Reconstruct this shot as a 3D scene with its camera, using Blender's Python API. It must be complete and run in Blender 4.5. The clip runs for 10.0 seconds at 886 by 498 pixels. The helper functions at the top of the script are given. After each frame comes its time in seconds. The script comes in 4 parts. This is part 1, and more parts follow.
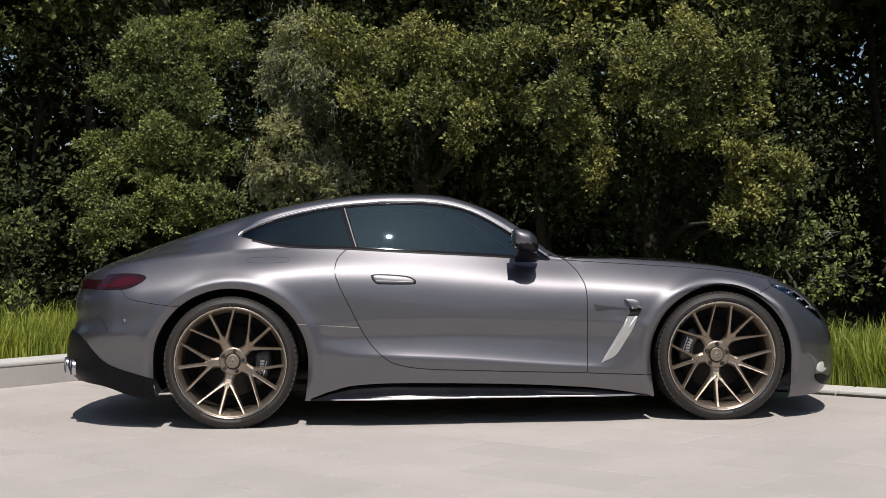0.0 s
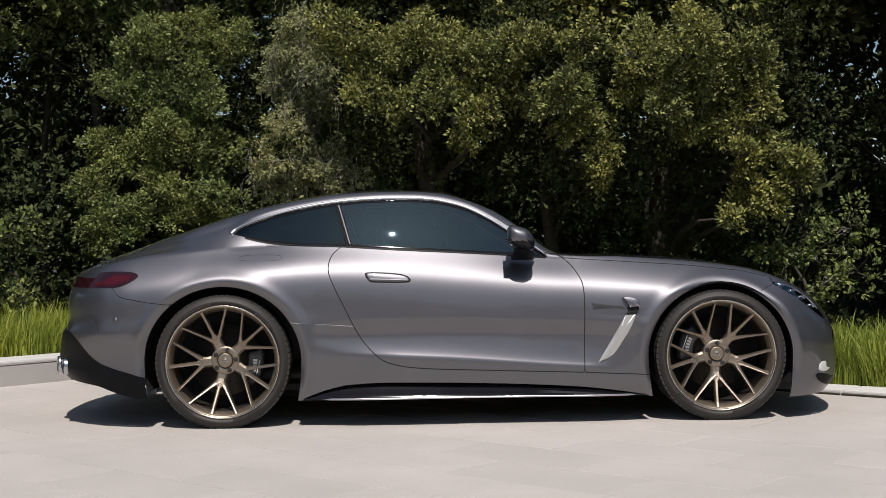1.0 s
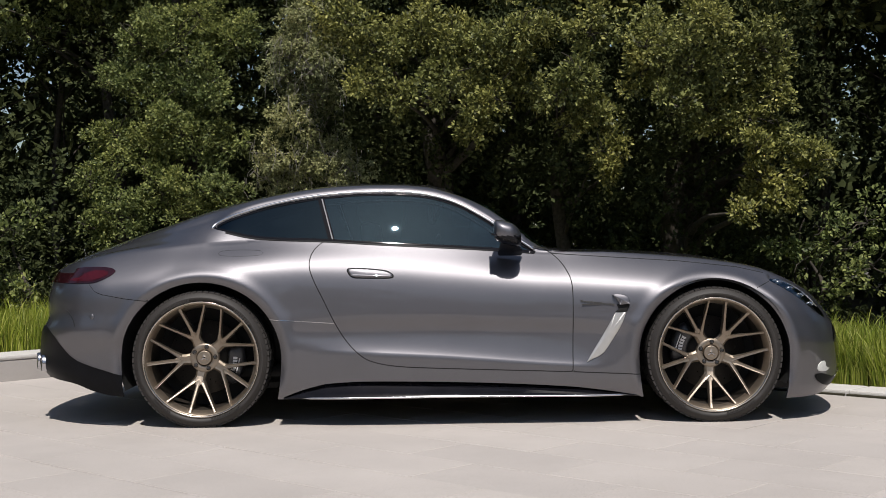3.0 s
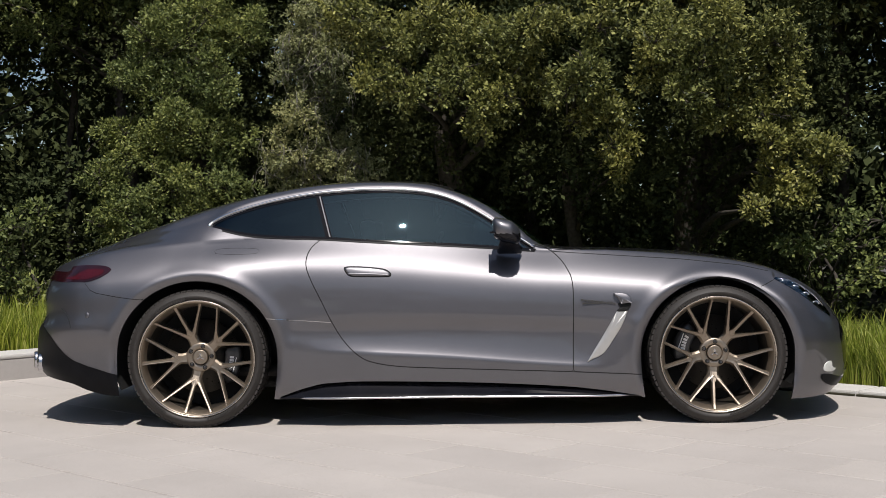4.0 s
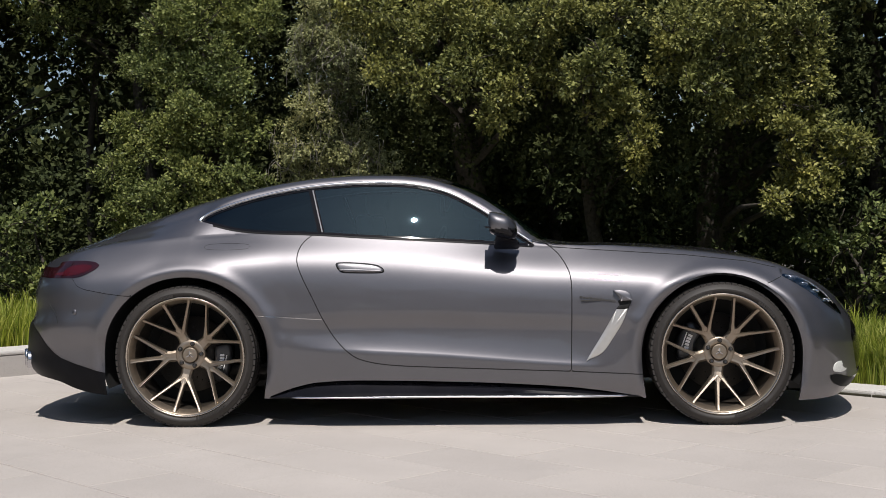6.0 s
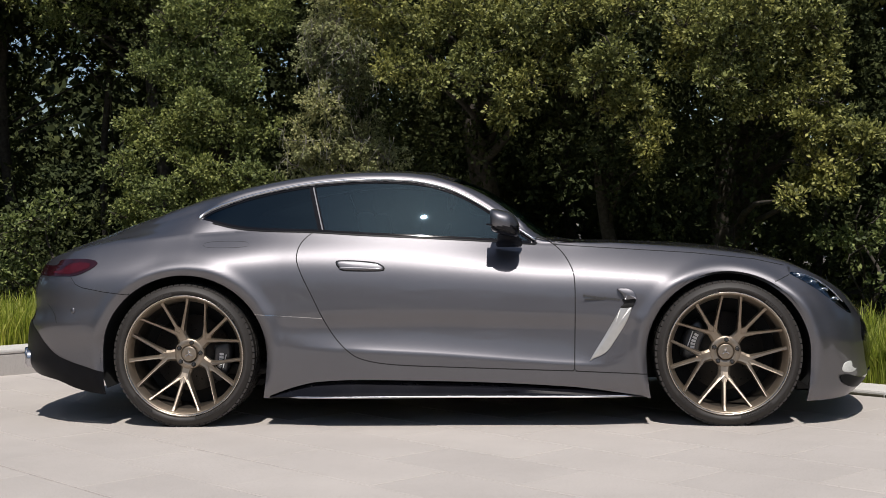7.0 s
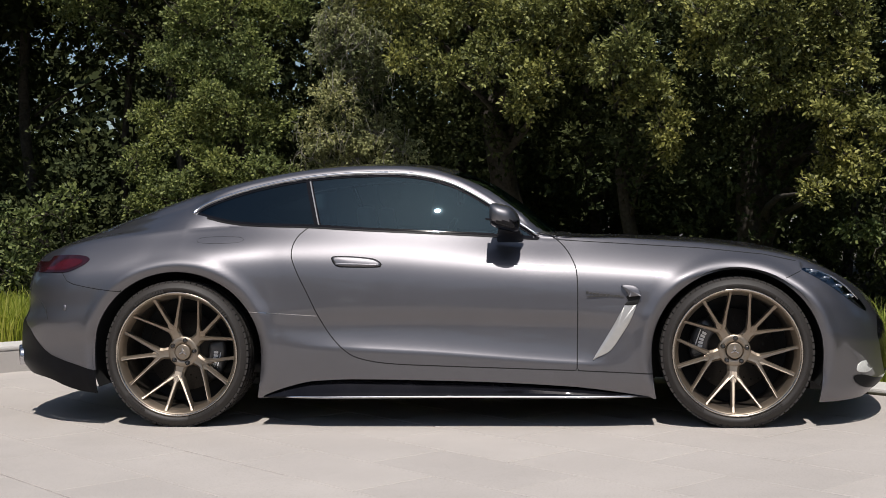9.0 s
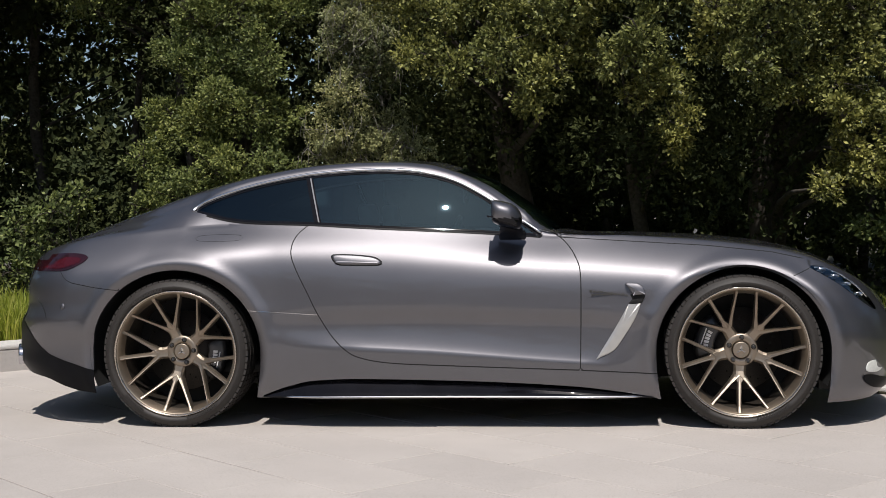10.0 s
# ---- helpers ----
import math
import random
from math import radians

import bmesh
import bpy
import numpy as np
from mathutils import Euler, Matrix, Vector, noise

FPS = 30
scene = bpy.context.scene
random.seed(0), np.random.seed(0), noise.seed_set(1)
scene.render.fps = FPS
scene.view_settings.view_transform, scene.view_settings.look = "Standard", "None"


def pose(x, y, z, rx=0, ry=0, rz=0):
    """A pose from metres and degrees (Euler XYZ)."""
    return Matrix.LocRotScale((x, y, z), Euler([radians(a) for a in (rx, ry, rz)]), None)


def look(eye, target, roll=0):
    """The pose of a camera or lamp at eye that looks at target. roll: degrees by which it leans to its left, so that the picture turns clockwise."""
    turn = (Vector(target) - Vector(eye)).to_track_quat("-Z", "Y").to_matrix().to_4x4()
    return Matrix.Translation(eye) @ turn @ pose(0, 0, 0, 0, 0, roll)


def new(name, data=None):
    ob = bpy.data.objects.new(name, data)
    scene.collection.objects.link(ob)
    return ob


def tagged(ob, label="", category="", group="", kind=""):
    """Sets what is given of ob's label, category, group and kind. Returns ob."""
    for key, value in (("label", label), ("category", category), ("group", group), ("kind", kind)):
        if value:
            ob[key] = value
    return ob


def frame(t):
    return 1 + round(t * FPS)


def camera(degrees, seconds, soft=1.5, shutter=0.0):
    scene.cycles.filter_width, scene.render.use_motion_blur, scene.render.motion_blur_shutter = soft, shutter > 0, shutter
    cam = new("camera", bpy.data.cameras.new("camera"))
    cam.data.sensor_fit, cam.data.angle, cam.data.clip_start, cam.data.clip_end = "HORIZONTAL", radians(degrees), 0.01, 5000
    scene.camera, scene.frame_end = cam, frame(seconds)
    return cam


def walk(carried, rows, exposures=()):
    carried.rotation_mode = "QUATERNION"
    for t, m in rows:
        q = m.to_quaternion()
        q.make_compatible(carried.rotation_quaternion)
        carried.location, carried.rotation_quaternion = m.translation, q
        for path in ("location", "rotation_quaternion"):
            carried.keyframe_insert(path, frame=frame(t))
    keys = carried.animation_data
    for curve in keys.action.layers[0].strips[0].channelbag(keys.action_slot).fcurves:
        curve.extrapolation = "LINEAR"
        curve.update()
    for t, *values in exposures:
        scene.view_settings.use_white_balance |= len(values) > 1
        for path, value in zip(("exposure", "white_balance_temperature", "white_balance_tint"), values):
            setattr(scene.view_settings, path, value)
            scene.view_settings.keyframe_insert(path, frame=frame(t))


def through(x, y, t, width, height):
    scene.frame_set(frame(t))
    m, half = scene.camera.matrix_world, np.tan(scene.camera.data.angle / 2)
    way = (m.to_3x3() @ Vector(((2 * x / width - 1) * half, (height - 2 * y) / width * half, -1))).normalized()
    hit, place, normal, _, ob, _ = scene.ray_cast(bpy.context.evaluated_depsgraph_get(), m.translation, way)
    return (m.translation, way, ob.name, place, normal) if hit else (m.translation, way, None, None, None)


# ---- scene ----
cam = camera(38.0, 10.0, soft=0.85)
PATH = [
    (0.0, look((0.798, -7.998, 0.966), (1.315, 1.988, 0.964), -0.64)),
    (0.5, look((0.871, -7.956, 0.967), (1.305, 2.035, 0.953), -0.71)),
    (1.0, look((0.943, -7.906, 0.966), (1.300, 2.088, 0.945), -0.70)),
    (1.5, look((1.015, -7.852, 0.967), (1.298, 2.144, 0.937), -0.70)),
    (2.0, look((1.092, -7.802, 0.971), (1.304, 2.196, 0.926), -0.69)),
    (2.5, look((1.170, -7.757, 0.971), (1.306, 2.242, 0.913), -0.64)),
    (4.0, look((1.394, -7.615, 0.975), (1.232, 2.383, 0.885), -0.67)),
    (4.5, look((1.466, -7.563, 0.977), (1.204, 2.433, 0.873), -0.68)),
    (5.0, look((1.531, -7.509, 0.978), (1.183, 2.484, 0.860), -0.69)),
    (5.5, look((1.588, -7.459, 0.980), (1.167, 2.532, 0.851), -0.69)),
    (7.0, look((1.756, -7.305, 0.982), (1.056, 2.669, 0.823), -0.72)),
    (7.5, look((1.813, -7.255, 0.983), (1.024, 2.712, 0.810), -0.78)),
    (8.0, look((1.867, -7.200, 0.984), (0.993, 2.760, 0.798), -0.79)),
    (8.5, look((1.911, -7.145, 0.987), (0.963, 2.808, 0.787), -0.80)),
    (9.0, look((1.948, -7.092, 0.989), (0.929, 2.853, 0.778), -0.82)),
    (9.5, look((1.980, -7.042, 0.993), (0.886, 2.895, 0.767), -0.85)),
    (10.0, look((2.020, -6.993, 0.994), (0.858, 2.937, 0.755), -0.92)),
]
walk(cam, PATH)

# light: high summer sun behind the camera, clear sky
world = bpy.data.worlds.new("sky")
scene.world = world
world.use_nodes = True
wn = world.node_tree
sky = wn.nodes.new("ShaderNodeTexSky")
sky.sky_type = "NISHITA"
sky.sun_disc = False
SUN_EL, SUN_AZ = 60.5, 177.5          # degrees; azimuth clockwise from +y
sky.sun_elevation = radians(SUN_EL)
sky.sun_rotation = radians(SUN_AZ)
wn.nodes["Background"].inputs["Strength"].default_value = 0.078
wn.links.new(sky.outputs[0], wn.nodes["Background"].inputs["Color"])
sun = new("sun", bpy.data.lights.new("sun", "SUN"))
sun.data.energy, sun.data.angle, sun.data.color = 4.5, radians(0.53), (1.0, 0.95, 0.90)
sd = Vector((math.sin(radians(SUN_AZ)) * math.cos(radians(SUN_EL)), math.cos(radians(SUN_AZ)) * math.cos(radians(SUN_EL)), math.sin(radians(SUN_EL))))
sun.matrix_world = look(sd * 60, (0, 0, 0))

# ---- small kit ----
def nodes_of(name):
    m = bpy.data.materials.new(name)
    m.use_nodes = True
    nt = m.node_tree
    return m, nt, nt.nodes["Principled BSDF"]


def noise_node(nt, scale, detail=4.0, rough=0.55, coords="Object"):
    tc = nt.nodes.new("ShaderNodeTexCoord")
    n = nt.nodes.new("ShaderNodeTexNoise")
    n.inputs["Scale"].default_value, n.inputs["Detail"].default_value, n.inputs["Roughness"].default_value = scale, detail, rough
    nt.links.new(tc.outputs[coords], n.inputs["Vector"])
    return n


def ramp_node(nt, source, stops):
    r = nt.nodes.new("ShaderNodeValToRGB")
    r.color_ramp.elements[0].position, r.color_ramp.elements[0].color = stops[0][0], (*stops[0][1], 1)
    r.color_ramp.elements[1].position, r.color_ramp.elements[1].color = stops[-1][0], (*stops[-1][1], 1)
    for p, c in stops[1:-1]:
        r.color_ramp.elements.new(p).color = (*c, 1)
    nt.links.new(source, r.inputs["Fac"])
    return r


def mix_node(nt, a, b, fac, mode="MIX"):
    m = nt.nodes.new("ShaderNodeMix")
    m.data_type, m.blend_type = "RGBA", mode
    for sock, val in ((m.inputs[6], a), (m.inputs[7], b), (m.inputs[0], fac)):
        if isinstance(val, (int, float)):
            sock.default_value = val
        elif isinstance(val, tuple):
            sock.default_value = (*val, 1)
        else:
            nt.links.new(val, sock)
    return m.outputs[2]


def bump_node(nt, bsdf, height, strength=0.3, distance=0.01):
    b = nt.nodes.new("ShaderNodeBump")
    b.inputs["Strength"].default_value, b.inputs["Distance"].default_value = strength, distance
    nt.links.new(height, b.inputs["Height"])
    nt.links.new(b.outputs[0], bsdf.inputs["Normal"])


def plain(name, color, rough=0.5, metal=0.0, coat=0.0, grain=0.0, scale=60.0, spread=0.15, spec=0.5):
    """A painted, plastic or metal surface with slight mottling and grain."""
    m, nt, b = nodes_of(name)
    n = noise_node(nt, scale)
    dark = tuple(c * (1 - spread) for c in color)
    light = tuple(min(1, c * (1 + spread)) for c in color)
    nt.links.new(ramp_node(nt, n.outputs["Fac"], [(0.3, dark), (0.7, light)]).outputs[0], b.inputs["Base Color"])
    b.inputs["Roughness"].default_value, b.inputs["Metallic"].default_value = rough, metal
    b.inputs["Coat Weight"].default_value, b.inputs["Coat Roughness"].default_value = coat, 0.04
    b.inputs["Specular IOR Level"].default_value = spec
    if grain:
        bump_node(nt, b, n.outputs["Fac"], grain, 0.002)
    return m


def part(name, bm, material, parent, label="", smooth=True):
    me = bpy.data.meshes.new(name)
    bm.to_mesh(me)
    bm.free()
    if smooth:
        me.polygons.foreach_set("use_smooth", [True] * len(me.polygons))
    me.materials.append(material)
    ob = new(name, me)
    ob.parent = parent
    return tagged(ob, label)


def raw(name, verts, faces, material, parent=None, label="", smooth=True):
    me = bpy.data.meshes.new(name)
    me.from_pydata([tuple(v) for v in verts], [], faces)
    me.update()
    if smooth:
        me.polygons.foreach_set("use_smooth", [True] * len(me.polygons))
    if material:
        me.materials.append(material)
    ob = new(name, me)
    ob.parent = parent
    return tagged(ob, label)


def box(bm, x0, x1, y0, y1, z0, z1, bevel=0.0, segments=2, m=None):
    made = bmesh.ops.create_cube(bm, size=1)["verts"]
    for v in made:
        v.co = Vector(((x0 + x1) / 2 + v.co.x * (x1 - x0), (y0 + y1) / 2 + v.co.y * (y1 - y0), (z0 + z1) / 2 + v.co.z * (z1 - z0)))
    if bevel:
        got = bmesh.ops.bevel(bm, geom=list({e for v in made for e in v.link_edges}), offset=bevel, segments=segments, affect="EDGES", profile=0.6)
        made = list({v for f in got["faces"] for v in f.verts} | {v for v in made if v.is_valid})
    if m:
        bmesh.ops.transform(bm, matrix=m, verts=made)
    return made


def tube(bm, points, radii, sides=8, caps=True):
    """A round bar through points, with a radius for each."""
    rings = []
    pts = [Vector(p) for p in points]
    for i, p in enumerate(pts):
        d = (pts[min(i + 1, len(pts) - 1)] - pts[max(i - 1, 0)]).normalized()
        a = d.orthogonal().normalized() if i == 0 else (rings_axis - d * rings_axis.dot(d)).normalized()
        rings_axis = a
        b = d.cross(a)
        r = radii[i] if isinstance(radii, (list, tuple)) else radii
        rings.append([bm.verts.new(p + (a * math.cos(k * math.tau / sides) + b * math.sin(k * math.tau / sides)) * r) for k in range(sides)])
    for p, q in zip(rings, rings[1:]):
        for k in range(sides):
            bm.faces.new((p[k], p[(k + 1) % sides], q[(k + 1) % sides], q[k]))
    if caps:
        bm.faces.new(rings[0][::-1])
        bm.faces.new(rings[-1])


def lathe(bm, profile, n=64):
    """Turns (radius, y) pairs round the y axis."""
    rings = []
    for r, y in profile:
        rings.append([bm.verts.new((r * math.cos(k * math.tau / n), y, r * math.sin(k * math.tau / n))) for k in range(n)])
    for p, q in zip(rings, rings[1:]):
        for k in range(n):
            bm.faces.new((p[k], q[k], q[(k + 1) % n], p[(k + 1) % n]))
    return rings


def keyed(pairs):
    """A smooth curve through (x, value) pairs, flat past its ends, with no overshoot."""
    xs = np.array([p[0] for p in pairs], float)
    ys = np.array([p[1] for p in pairs], float)
    h, d = np.diff(xs), np.diff(ys) / np.diff(xs)
    s = np.zeros(len(xs))
    for i in range(1, len(xs) - 1):
        if d[i - 1] * d[i] > 0:
            a, b = 2 * h[i] + h[i - 1], h[i] + 2 * h[i - 1]
            s[i] = (a + b) / (a / d[i - 1] + b / d[i])
    s[0], s[-1] = d[0], d[-1]

    def at(x):
        x = np.clip(np.asarray(x, float), xs[0], xs[-1])
        i = np.clip(np.searchsorted(xs, x) - 1, 0, len(xs) - 2)
        t = (x - xs[i]) / h[i]
        return (1 + 2 * t) * (1 - t) ** 2 * ys[i] + t * (1 - t) ** 2 * h[i] * s[i] + t * t * (3 - 2 * t) * ys[i + 1] + t * t * (t - 1) * h[i] * s[i + 1]
    return at


def rounded(points, steps=8, closed=True):
    """A Catmull-Rom line through 2D points; a point given twice stays a corner."""
    p = np.array(points, float)
    n = len(p)
    out = []
    for i in range(n if closed else n - 1):
        a, b, c, d = p[(i - 1) % n], p[i], p[(i + 1) % n], p[(i + 2) % n]
        if np.allclose(b, c):
            out.append(b)
            continue
        if not closed:
            a, d = p[max(i - 1, 0)], p[min(i + 2, n - 1)]
        for k in range(steps):
            t = k / steps
            out.append(0.5 * (2 * b + (c - a) * t + (2 * a - 5 * b + 4 * c - d) * t * t + (3 * b - a - 3 * c + d) * t ** 3))
    if not closed:
        out.append(p[-1])
    return np.array(out)


def inside(poly):
    """Signed distance to a closed outline: positive within."""
    a, b = poly, np.roll(poly, -1, axis=0)
    keep = np.linalg.norm(b - a, axis=1) > 1e-9
    a, b = a[keep], b[keep]

    def at(x, z):
        px, pz = np.asarray(x, float)[:, None], np.asarray(z, float)[:, None]
        e = b - a
        t = np.clip(((px - a[:, 0]) * e[:, 0] + (pz - a[:, 1]) * e[:, 1]) / (e ** 2).sum(1), 0, 1)
        dist = np.sqrt(((px - a[:, 0] - t * e[:, 0]) ** 2 + (pz - a[:, 1] - t * e[:, 1]) ** 2).min(1))
        cross = ((a[:, 1] > pz) != (b[:, 1] > pz)) & (px < (b[:, 0] - a[:, 0]) * (pz - a[:, 1]) / np.where(b[:, 1] == a[:, 1], 1e-12, b[:, 1] - a[:, 1]) + a[:, 0])
        return np.where(cross.sum(1) % 2 == 1, dist, -dist)
    return at

# ---- materials ----
def car_paint():
    m, nt, b = nodes_of("grey_metallic_paint")
    flake = noise_node(nt, 900.0, 2.0)
    dust = noise_node(nt, 5.0, 6.0)
    c1 = ramp_node(nt, flake.outputs["Fac"], [(0.3, (0.140, 0.136, 0.146)), (0.7, (0.192, 0.186, 0.199))]).outputs[0]
    nt.links.new(mix_node(nt, c1, ramp_node(nt, dust.outputs["Fac"], [(0.35, (0.95, 0.95, 0.95)), (0.7, (1, 1, 1))]).outputs[0], 1.0, "MULTIPLY"), b.inputs["Base Color"])
    b.inputs["Metallic"].default_value, b.inputs["Roughness"].default_value = 1.0, 0.48
    b.inputs["Coat Weight"].default_value, b.inputs["Coat Roughness"].default_value = 1.0, 0.03
    return m


def thin_glass(name, tint, gloss=1.0):
    m = bpy.data.materials.new(name)
    m.use_nodes = True
    nt = m.node_tree
    nt.nodes.remove(nt.nodes["Principled BSDF"])
    tr, gl, mx, fr = (nt.nodes.new("ShaderNode" + k) for k in ("BsdfTransparent", "BsdfGlossy", "MixShader", "Fresnel"))
    tr.inputs["Color"].default_value = (*tint, 1)
    gl.inputs["Roughness"].default_value = 0.008
    gl.inputs["Color"].default_value = (gloss * .53, gloss * .82, gloss, 1)
    fr.inputs["IOR"].default_value = 2.0
    nt.links.new(fr.outputs[0], mx.inputs[0])
    nt.links.new(tr.outputs[0], mx.inputs[1])
    nt.links.new(gl.outputs[0], mx.inputs[2])
    nt.links.new(mx.outputs[0], nt.nodes["Material Output"].inputs["Surface"])
    return m


PAINT = car_paint()
GLASS = thin_glass("tinted_side_glass", (0.17, 0.22, 0.235), .82)
PRIVACY = thin_glass("privacy_glass", (0.03, 0.032, 0.036), .55)
CLEAR = thin_glass("clear_lamp_cover", (0.55, 0.57, 0.60))
# flat black, also put in for the dark of holes, openings and wheel backs
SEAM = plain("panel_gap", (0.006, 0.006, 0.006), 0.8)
BLACK = plain("gloss_black_trim", (0.006, 0.006, 0.008), 0.05, coat=0.0, spread=0.3, scale=8, spec=0.25)
PLASTIC = plain("black_plastic", (0.018, 0.018, 0.018), 0.55, grain=0.2, scale=300)
RUBBER = plain("tyre_rubber", (0.026, 0.0225, 0.020), 0.62, grain=0.15, scale=180, spread=0.3)
BRONZE = plain("bronze_alloy", (0.32, 0.268, 0.212), 0.44, metal=0.95, coat=0.1, scale=25, spread=0.08)
TRIMGREY = plain("grey_trim", (0.16, 0.16, 0.17), 0.6, spread=0.08)
# darker copy of the wheel's bronze: shade inside the rim is in the colour
BARREL = plain("shade_dark_inner_rim", (0.10, 0.085, 0.07), 0.45, metal=0.8, scale=40, spread=0.3)
BRIGHT = plain("machined_rim_edge", (0.56, 0.50, 0.43), 0.25, metal=1.0, scale=30, spread=0.05)
CHROME = plain("satin_chrome", (0.55, 0.55, 0.57), 0.24, metal=1.0, scale=30, spread=0.04)
STEEL = plain("brake_disc_steel", (0.12, 0.115, 0.11), 0.38, metal=0.9, grain=0.1, scale=150, spread=0.15)
CALIPER = plain("caliper_paint", (0.035, 0.036, 0.040), 0.3, coat=0.3)
WHITE = plain("white_lettering", (0.75, 0.75, 0.75), 0.5, spread=0.04)
LEATHER = plain("black_leather", (0.02, 0.019, 0.018), 0.5, grain=0.3, scale=220)
BEIGE = plain("grey_leather", (0.62, 0.60, 0.57), 0.55, grain=0.2, scale=220)
REDLENS = plain("red_lamp_glass", (0.045, 0.002, 0.004), 0.18, coat=0.25, scale=12, spread=0.4)
DARKLENS = plain("smoked_lamp_glass", (0.018, 0.004, 0.006), 0.12, coat=0.3, scale=12, spread=0.4)
LAMPGREY = plain("lamp_reflector", (0.45, 0.46, 0.48), 0.15, metal=0.9, scale=60, spread=0.4)
SILVER = plain("silver_blade", (0.55, 0.54, 0.52), 0.42, metal=0.7, scale=30, spread=0.05)
APRON = plain("black_apron", (0.006, 0.006, 0.007), 0.42, scale=8, spread=0.3, spec=0.10)
MARKER = plain("side_marker_lens", (0.62, 0.63, 0.60), 0.25, coat=0.5, scale=90, spread=0.1)


def concrete(name, a, b_, rough=0.85, piece=True, aggregate=0.0):
    m, nt, b = nodes_of(name)
    big, fine = noise_node(nt, 1.1, 6.0, 0.62), noise_node(nt, 140.0, 5.0, 0.6)
    where = nt.nodes.new("ShaderNodeNewGeometry")
    for n in (big, fine):
        nt.links.new(where.outputs["Position"], n.inputs["Vector"])
    col = ramp_node(nt, big.outputs["Fac"], [(0.25, a), (0.75, b_)]).outputs[0]
    col = mix_node(nt, col, ramp_node(nt, fine.outputs["Fac"], [(0.32, (0.62 - aggregate, 0.60 - aggregate, 0.58 - aggregate)), (0.5, (0.95, 0.95, 0.95)), (0.72, (1, 1, 1))]).outputs[0], 0.65, "MULTIPLY")
    if piece:
        info = nt.nodes.new("ShaderNodeObjectInfo")
        col = mix_node(nt, col, ramp_node(nt, info.outputs["Random"], [(0.0, (0.915, 0.915, 0.92)), (1.0, (1, 1, 1))]).outputs[0], 1.0, "MULTIPLY")
    nt.links.new(col, b.inputs["Base Color"])
    b.inputs["Roughness"].default_value = rough
    bump_node(nt, b, fine.outputs["Fac"], 0.25, 0.003)
    return m


SLAB = concrete("paving_slab_concrete", (0.43, 0.393, 0.362), (0.535, 0.49, 0.452))
JOINT = concrete("joint_sand", (0.09, 0.083, 0.075), (0.15, 0.14, 0.125), piece=False)
KERBSTONE = concrete("kerb_granite", (0.40, 0.37, 0.35), (0.50, 0.47, 0.44), aggregate=0.12)
KERBTOP = concrete("kerb_top_concrete", (0.56, 0.54, 0.51), (0.62, 0.60, 0.57))
EARTH = concrete("woodland_earth", (0.020, 0.018, 0.011), (0.05, 0.045, 0.022), 0.95, piece=False)


def leaf_material(name, dark, mid, light, through=0.35, rough=0.5):
    m, nt, b = nodes_of(name)
    geo = nt.nodes.new("ShaderNodeNewGeometry")
    patch = noise_node(nt, 1.1, 3.0)
    col = ramp_node(nt, geo.outputs["Random Per Island"], [(0.0, dark), (0.55, mid), (1.0, light)]).outputs[0]
    col = mix_node(nt, col, ramp_node(nt, patch.outputs["Fac"], [(0.35, (0.75, 0.80, 0.8)), (0.65, (1.1, 1.05, 0.9))]).outputs[0], 1.0, "MULTIPLY")
    nt.links.new(col, b.inputs["Base Color"])
    b.inputs["Roughness"].default_value = rough
    b.inputs["Specular IOR Level"].default_value = 0.25 if rough < 0.7 else 0.15
    tl, mx = nt.nodes.new("ShaderNodeBsdfTranslucent"), nt.nodes.new("ShaderNodeMixShader")
    nt.links.new(col, tl.inputs["Color"])
    mx.inputs[0].default_value = through
    nt.links.new(b.outputs[0], mx.inputs[1])
    nt.links.new(tl.outputs[0], mx.inputs[2])
    nt.links.new(mx.outputs[0], nt.nodes["Material Output"].inputs["Surface"])
    return m


OAKLEAF = leaf_material("oak_leaf", (0.075, 0.084, 0.034), (0.220, 0.228, 0.066), (0.48, 0.465, 0.165), 0.26)
MAPLELEAF = leaf_material("maple_leaf", (0.070, 0.092, 0.036), (0.168, 0.204, 0.066), (0.37, 0.40, 0.150), 0.28)
BIRCHLEAF = leaf_material("birch_leaf", (0.13, 0.142, 0.066), (0.26, 0.275, 0.13), (0.42, 0.42, 0.22), 0.25)
# dark copy of the leaves: the shade of crowns and wood is in this colour
DARKLEAF = leaf_material("painted_shade_leaf", (0.030, 0.038, 0.016), (0.052, 0.064, 0.024), (0.085, 0.10, 0.040), 0.15, 0.8)
GRASSBLADE = leaf_material("grass_blade", (0.15, 0.21, 0.026), (0.34, 0.39, 0.055), (0.56, 0.55, 0.16), 0.42)
BARK = plain("bark", (0.055, 0.046, 0.036), 0.9, grain=0.8, scale=30, spread=0.5)
PALEBARK = plain("birch_bark", (0.20, 0.185, 0.16), 0.85, grain=0.5, scale=20, spread=0.5)

# ---- ground: a paved corner set at 45 degrees to the car, kerbs on two sides, grass and woodland behind ----
CORNER = Vector((.05, 3.48, 0))
DIR_L = Vector((-.680, -.733, 0)).normalized()       # along the raised kerb, away from the corner
DIR_R = Vector((.733, -.680, 0)).normalized()        # along the flush kerb
ground_bm = bmesh.new()
N_G = 48
vs = [[ground_bm.verts.new((600 * math.copysign(abs(a) ** 3, a), 600 * math.copysign(abs(b) ** 3, b), -.030)) for b in np.linspace(-1, 1, N_G)] for a in np.linspace(-1, 1, N_G)]
